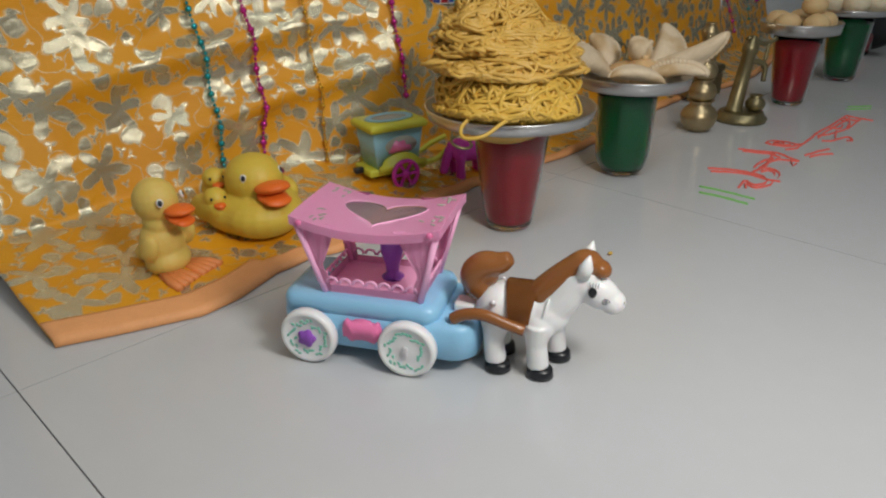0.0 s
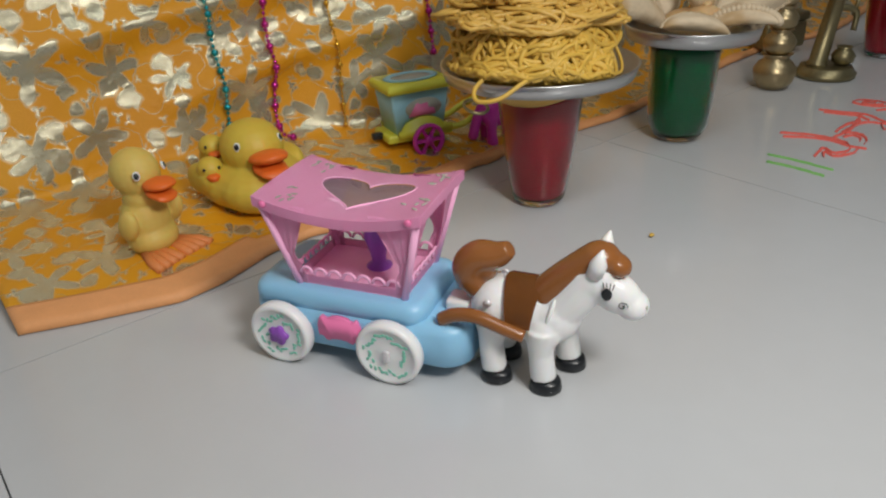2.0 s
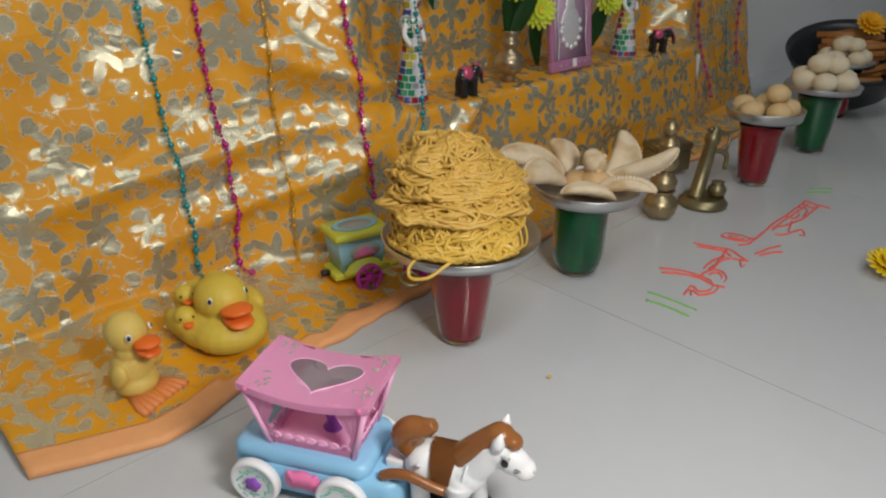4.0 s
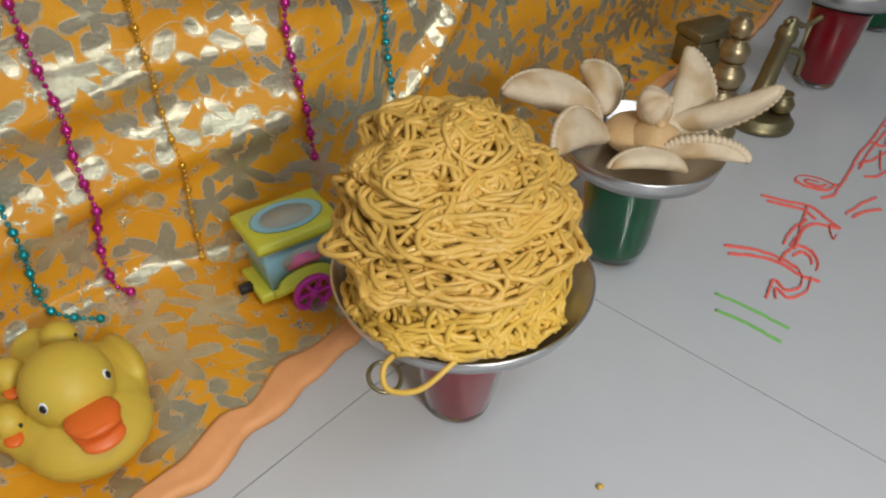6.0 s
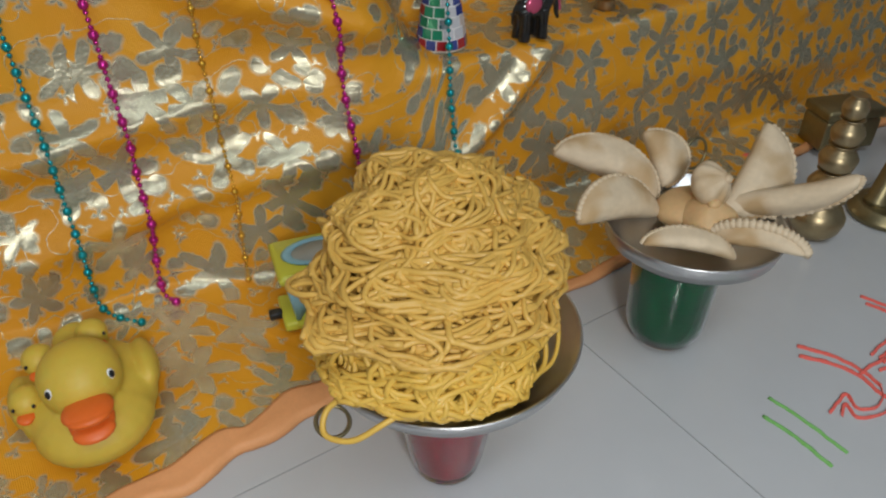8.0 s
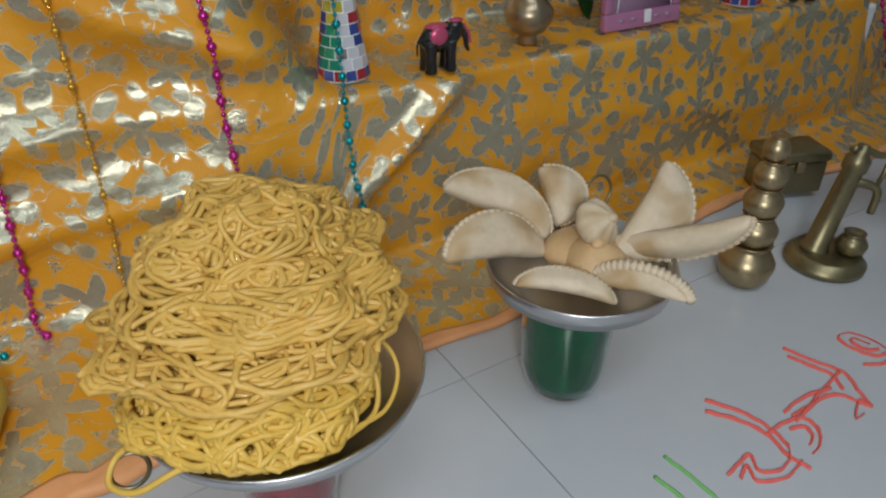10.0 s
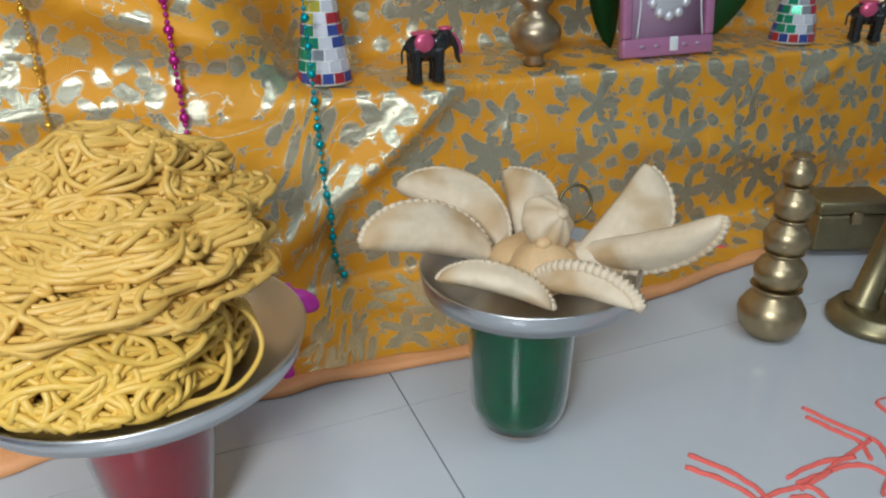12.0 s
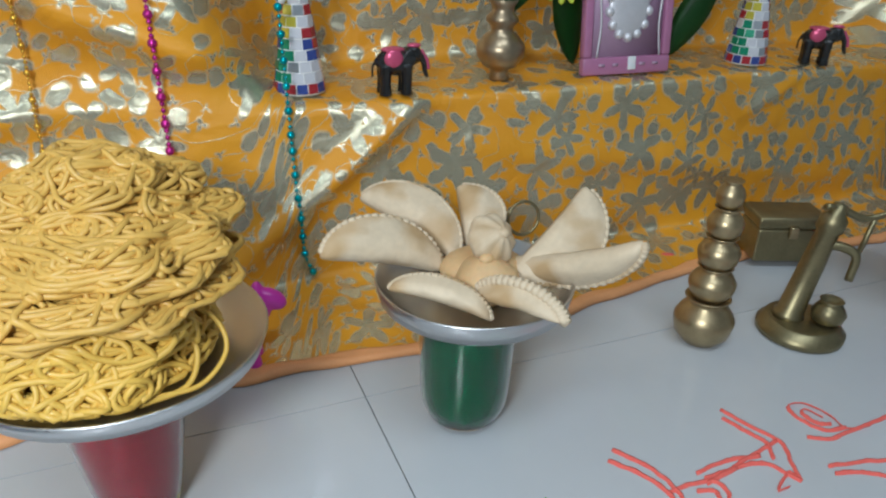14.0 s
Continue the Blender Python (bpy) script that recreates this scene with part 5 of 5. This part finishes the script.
def bloom(c, r, mat, heart_mat, label, facing):
    g = thing("chrysanthemum", Matrix.Translation(c) @ Vector(facing).to_track_quat("Z", "Y").to_matrix().to_4x4(), label, "flower")
    bm = bmesh.new()
    rnd = random.Random(int(c[0] * 1e4))
    for ring, n, rr, up in ((0, 16, 1.0, 12), (1, 15, 0.86, 28), (2, 13, 0.68, 46), (3, 9, 0.46, 64)):
        for k in range(n):
            a = 360 * (k + 0.5 * ring + rnd.uniform(-0.2, 0.2)) / n
            m = pose(0, 0, 0.002 * ring, 0, 0, a) @ pose(0, 0, 0, -(90 - up), 0, 0)
            bmesh.ops.create_uvsphere(bm, u_segments=8, v_segments=6, radius=1, matrix=m @ Matrix.Translation((0, 0, r * rr * 0.5)) @ Matrix.Diagonal((r * 0.16, r * 0.05, r * rr * 0.52, 1)))
    part("petals", bm, M[mat], g)
    part("flower_heart", ball((0, 0, r * 0.30), (r * 0.30, r * 0.30, r * 0.22)), M[heart_mat], g, "orange flower heart")


bloom((0.702, 0.884, LZ + 0.086), 0.027, "petal", "marigold", "lime yellow chrysanthemum tucked beside the framed picture", (-0.5, -1, 0.25))
bloom((0.868, 0.884, LZ + 0.090), 0.026, "petal", "marigold", "lime yellow chrysanthemum tucked beside the framed picture", (-0.4, -1, 0.3))
bloom((0.642, 0.878, LZ + 0.128), 0.026, "petal", "marigold", "lime yellow chrysanthemum in the brass vase", (-0.4, -1, 0.2))

# the framed picture, propped up
pic = thing("framed_picture", pose(0.768, 0.869, ledge_z(0.768, 0.869) + 0.001, -7, 0, -1), "pink glossy picture frame with an embossed silver relief", "picture")
PW, PH = 0.094, 0.118
for nm, size, c in (("frame_rail", (PW, 0.009, 0.016), (0, 0, 0.008)), ("frame_rail", (PW, 0.009, 0.008), (0, 0, PH - 0.004)), ("frame_stile", (0.009, 0.009, PH - 0.024), (-PW / 2 + 0.0045, 0, PH / 2 + 0.004)), ("frame_stile", (0.009, 0.009, PH - 0.024), (PW / 2 - 0.0045, 0, PH / 2 + 0.004))):
    part(nm, slab(size, c, 0.0018), M["frame"], pic)
part("backing_card", slab((PW - 0.018, 0.003, PH - 0.024), (0, 0.001, PH / 2 + 0.004)), M["lilac"], pic, "lilac picture card")
for s in (-1, 1):
    part("gilt_strip", tube(curved([(s * 0.034, -0.0048, 0.016), (s * 0.031, -0.0048, 0.045), (s * 0.033, -0.0048, 0.075), (s * 0.030, -0.0048, 0.108)], 5), 0.0009, 6), M["silver"], pic, "thin silver strip")
rel = bmesh.new()
ball((0, -0.001, 0.062), (0.022, 0.005, 0.030), rel)
for k in range(9):
    a = math.pi * (0.9 + 1.2 * k / 8)
    ball((0.021 * math.cos(a), -0.001, 0.060 + 0.027 * math.sin(a)), 0.0048, rel, u=12, v=8)
ball((0, -0.001, 0.092), (0.011, 0.004, 0.012), rel)
part("relief", rel, M["silver"], pic, "embossed silver relief")
part("tag", slab((0.008, 0.0016, 0.012), (0.004, -0.0052, 0.010), 0.0004), M["white"], pic, "small white tag with a dark bar")
for k in range(5):
    if k != 2:
        part("printed_bar", slab((0.006, 0.0008, 0.0026), (-0.028 + 0.0145 * k, -0.0049, 0.009)), M["lilac"], pic)


# ---- bead strings ----
BEADS = {}


def bead_string(points, mat, label, gap, big_r, small_r, small_n):
    """A hanging string: one big bead, then small ones, again and again, along a line on the cloth."""
    g = thing("bead_string", Matrix.Identity(4), label, "bead string", "hanging bead strings")
    line = curved(points, 6)
    dist = [0.0]
    for a, b in zip(line, line[1:]):
        dist.append(dist[-1] + (b - a).length)
    at = lambda d: Vector([float(np.interp(d, dist, [p[i] for p in line])) for i in range(3)])
    if (mat, big_r) not in BEADS:
        me = bpy.data.meshes.new("bead")
        bm = ball((0, 0, 0), big_r, u=14, v=9)
        bm.to_mesh(me)
        bm.free()
        me.polygons.foreach_set("use_smooth", [True] * len(me.polygons))
        me.materials.append(M[mat])
        BEADS[mat, big_r] = me
    little = bmesh.new()
    d = dist[-1]
    while d > 0:
        if d < 0.36:
            ob = new("bead", BEADS[mat, big_r])
            ob.parent, ob.location = g, at(d)
        else:
            ball(at(d), big_r, little, u=10, v=6)
        for k in range(small_n):
            ball(at(d - gap * (k + 1) / (small_n + 1)), small_r, little, u=8, v=5)
        d -= gap
    tagged(part("small_bead", little, M[mat], g), kind="stuff")
    part("thread", tube(line, 0.0004, 4), M[mat], g)
    return g


def hung(xs_zs, off=0.0050):
    zs = [p[1] for p in xs_zs][::-1]
    out = []
    for z in np.linspace(zs[-1], zs[0], 26):
        x = float(np.interp(z, zs, [p[0] for p in xs_zs][::-1]))
        out.append((x, cloth_front(x, float(z)) - off, float(z)))
    for _ in range(2):
        out = [out[0]] + [(b[0], min(b[1], (a[1] + 2 * b[1] + c[1]) / 4), b[2]) for a, b, c in zip(out, out[1:], out[2:])] + [out[-1]]
    return out


TEAL, MAGENTA, GOLD = "hanging string of teal metallic beads", "hanging string of magenta metallic beads", "hanging string of small gold metallic beads"
teal = hung([(0.146, 0.60), (0.158, 0.31), (0.161, 0.23), (0.162, 0.16), (0.161, 0.085)])
bead_string(teal + [(0.160, cloth_front(0.160, 0.050) - 0.005, 0.050), (0.161, 0.873, 0.034), (0.170, 0.858, 0.031), (0.182, 0.847, 0.029)], "teal_bead", TEAL, 0.0165, 0.0033, 0.0018, 2)
mag = hung([(0.192, 0.60), (0.208, 0.31), (0.212, 0.215), (0.212, 0.14), (0.209, 0.07)])
bead_string(mag + [(0.206, cloth_front(0.206, 0.045) - 0.005, 0.045), (0.205, 0.868, 0.031), (0.210, 0.858, 0.028)], "pink_bead", MAGENTA, 0.0195, 0.0036, 0.0019, 3)
bead_string(hung([(0.258, 0.60), (0.270, 0.31), (0.272, 0.21), (0.272, 0.12), (0.268, 0.050), (0.266, 0.028)]), "gold_bead", GOLD, 0.0190, 0.0027, 0.0015, 4)
bead_string(hung([(0.350, 0.60), (0.356, 0.31), (0.358, 0.19), (0.359, 0.13), (0.360, 0.085)]), "pink_bead", MAGENTA, 0.0195, 0.0036, 0.0019, 3)
bead_string([(0.440, 0.885, 0.60), (0.443, 0.856, 0.33), (0.446, 0.845, 0.22)] + hung([(0.448, 0.150), (0.449, 0.08)]) + [(0.452, cloth_front(0.452, 0.045) - 0.004, 0.045), (0.458, cloth_front(0.458, 0.028) - 0.005, 0.028)], "teal_bead", TEAL, 0.0190, 0.0033, 0.0018, 2)
bead_string(hung([(1.165, 0.60), (1.180, 0.24), (1.200, 0.15), (1.210, 0.06)], 0.008), "pink_bead", MAGENTA, 0.0195, 0.0036, 0.0019, 3)
bead_string(hung([(1.250, 0.60), (1.258, 0.24), (1.268, 0.12), (1.272, 0.05)], 0.007), "gold_bead", GOLD, 0.0190, 0.0025, 0.0014, 4)
bead_string(hung([(1.325, 0.60), (1.325, 0.24), (1.325, 0.12), (1.325, 0.07)], 0.007), "teal_bead", TEAL, 0.0190, 0.0033, 0.0018, 2)
bead_string(hung([(1.410, 0.60), (1.405, 0.24), (1.380, 0.13), (1.374, 0.10)], 0.007), "pink_bead", MAGENTA, 0.0195, 0.0036, 0.0019, 3)

# ---- the dark bowl at the end of the row ----
BOWL = pose(1.575, 0.742, 0.0142, 0, 0, 20) @ pose(0, 0, 0, 0, -20, 0) @ Matrix.Diagonal((1, 1, 1.25, 1))
bowl = thing("black_bowl", BOWL, "black bowl of brown fried strips tipped towards the plates", "bowl")
part("bowl_shell", lathe([(0.040, 0), (0.044, 0.001), (0.085, 0.030), (0.124, 0.086), (0.130, 0.096), (0.127, 0.098), (0.116, 0.084), (0.078, 0.034), (0.040, 0.008), (0.002, 0.007)], 60), M["basket"], bowl)
strips = bmesh.new()
rnd = random.Random(4)
for k in range(80):
    zz = 0.020 + 0.085 * (k / 80)
    sp = 0.045 - 0.012 * (k / 80)
    a = 1.9 + rnd.uniform(-0.25, 0.25)
    cx, cy = 0.035 + rnd.uniform(-sp, sp), rnd.uniform(-sp, sp)
    ln = rnd.uniform(0.028, 0.042)
    tube([(cx - ln * math.cos(a), cy - ln * math.sin(a), zz), (cx, cy, zz + rnd.uniform(-0.002, 0.004)), (cx + ln * math.cos(a), cy + ln * math.sin(a), zz)], 0.0065, 6, strips, flat=0.3)
tagged(link_mesh("fried_strips", moved(strips, BOWL), M["fafda"]), "stack of brown fried strips in a black bowl", "snack", kind="stuff")
bloom(tuple(BOWL @ Vector((0.055, -0.020, 0.118))), 0.032, "marigold", "marigold", "orange marigold lying on the fried strips", (-0.5, -0.5, 0.8))
bloom((0.778, 0.398, 0.010), 0.027, "yellow_petal", "marigold", "yellow marigold lying on the floor tiles", (-0.2, -0.3, 1))


# ---- red and green powder drawing on the floor ----
def stroke(bm, points, w, seed):
    pts = curved([(x, y, 0.0006) for x, y in points], 10)
    tube([(p.x + 0.0008 * noise.noise(p * 160), p.y + 0.0008 * noise.noise(p * 140 + Vector((5, 0, 0))), 0.0007) for p in pts], lambda t: w * (0.75 + 0.5 * abs(noise.noise(Vector((t * 9, seed, 0))))), 6, bm, flat=0.28)


# the letters are drawn with doubled lines
LETTERS = (
    [[(0.588, 0.580), (0.602, 0.560), (0.607, 0.543), (0.604, 0.526), (0.607, 0.510)], [(0.596, 0.588), (0.609, 0.566), (0.613, 0.548), (0.611, 0.530)], [(0.558, 0.534), (0.582, 0.538), (0.577, 0.527), (0.587, 0.520), (0.603, 0.523), (0.613, 0.533)], [(0.563, 0.528), (0.574, 0.533), (0.570, 0.521), (0.588, 0.514), (0.608, 0.518)]],
    [[(0.606, 0.544), (0.624, 0.545), (0.640, 0.542), (0.641, 0.531), (0.630, 0.521), (0.619, 0.518)], [(0.624, 0.539), (0.634, 0.536), (0.633, 0.529), (0.624, 0.524)], [(0.636, 0.546), (0.662, 0.547), (0.682, 0.543), (0.691, 0.524)], [(0.634, 0.552), (0.660, 0.554), (0.684, 0.550)], [(0.662, 0.547), (0.634, 0.542)], [(0.691, 0.524), (0.689, 0.532), (0.672, 0.523), (0.681, 0.523)]],
    [[(0.691, 0.597), (0.698, 0.576), (0.706, 0.556), (0.699, 0.540), (0.691, 0.524)], [(0.686, 0.589), (0.691, 0.574), (0.696, 0.560), (0.690, 0.545)], [(0.705, 0.558), (0.681, 0.553), (0.652, 0.546)]],
    [[(0.761, 0.552), (0.744, 0.555), (0.737, 0.569), (0.739, 0.583), (0.752, 0.583), (0.760, 0.568), (0.760, 0.552), (0.777, 0.548)], [(0.754, 0.558), (0.745, 0.562), (0.743, 0.574), (0.749, 0.577), (0.754, 0.566)], [(0.727, 0.554), (0.742, 0.547), (0.771, 0.549), (0.801, 0.551)], [(0.718, 0.528), (0.741, 0.524), (0.766, 0.517)], [(0.717, 0.522), (0.735, 0.516), (0.749, 0.507)]],
    [[(0.801, 0.551), (0.835, 0.555), (0.870, 0.555), (0.908, 0.557), (0.949, 0.559)], [(0.805, 0.545), (0.850, 0.549), (0.905, 0.550), (0.940, 0.552)], [(0.949, 0.559), (0.944, 0.545), (0.944, 0.523)], [(0.943, 0.539), (0.912, 0.536), (0.877, 0.534), (0.834, 0.541), (0.814, 0.549)]],
    [[(0.795, 0.537), (0.804, 0.528), (0.826, 0.523), (0.835, 0.519), (0.821, 0.509), (0.818, 0.515)], [(0.858, 0.541), (0.819, 0.529)], [(0.868, 0.554), (0.869, 0.542), (0.891, 0.544)], [(0.884, 0.537), (0.916, 0.544), (0.916, 0.556)], [(0.930, 0.557), (0.926, 0.545), (0.932, 0.536)]],
)
bm = bmesh.new()
for k, s in enumerate(itertools.chain(*LETTERS)):
    stroke(bm, s, 0.0019, k)
tagged(link_mesh("red_powder_strokes", bm, M["rangoli_red"]), "red rangoli powder strokes drawn on the tiles", "floor drawing", kind="stuff")
bm = bmesh.new()
for k, s in enumerate(([(0.534, 0.566), (0.537, 0.540), (0.537, 0.507)], [(0.517, 0.557), (0.520, 0.533), (0.519, 0.506)], [(0.985, 0.572), (1.014, 0.548)], [(1.004, 0.576), (1.032, 0.552)])):
    stroke(bm, s, 0.0017, k + 40)
tagged(link_mesh("green_powder_strokes", bm, M["rangoli_green"]), "green rangoli powder strokes drawn on the tiles", "floor drawing", kind="stuff")
chip = bmesh.new()
ball((0.325, 0.537, 0.002), (0.0024, 0.0018, 0.0012), chip)
tagged(link_mesh("noodle_crumb", chip, M["sev"]), "small yellow noodle crumb fallen on the tiles", "crumb")
petal_bit = bmesh.new()
ball((0.792, 0.800, 0.0085), (0.012, 0.004, 0.001), petal_bit, Matrix.Rotation(radians(-25), 4, "Z"))
tagged(link_mesh("red_petal", petal_bit, M["rangoli_red"]), "fallen red petal on the peach hem", "petal")

# ---- floor tiles ----
STEP, JOINT = 0.5575, 0.0009
tile = slab((STEP - JOINT, STEP - JOINT, 0.006), (0, 0, -0.003))
tm = bpy.data.meshes.new("floor_tile")
tile.to_mesh(tm)
tile.free()
tm.materials.append(M["tile"])
grid = pose(0.462, 0.693, 0, 0, 0, 0.7)
for i in range(-5, 7):
    for j in range(-6, 2):
        c = grid @ Vector(((i + 0.5) * STEP, (j + 0.5) * STEP, 0))
        if -1.75 < c.x < 3.2 and -2.35 < c.y < 1.0:
            ob = new("floor_tile", tm)
            ob.parent = floor
            ob.matrix_world = Matrix.Translation((c.x, c.y, 0)) @ pose(0, 0, 0, 0, 0, 0.7)
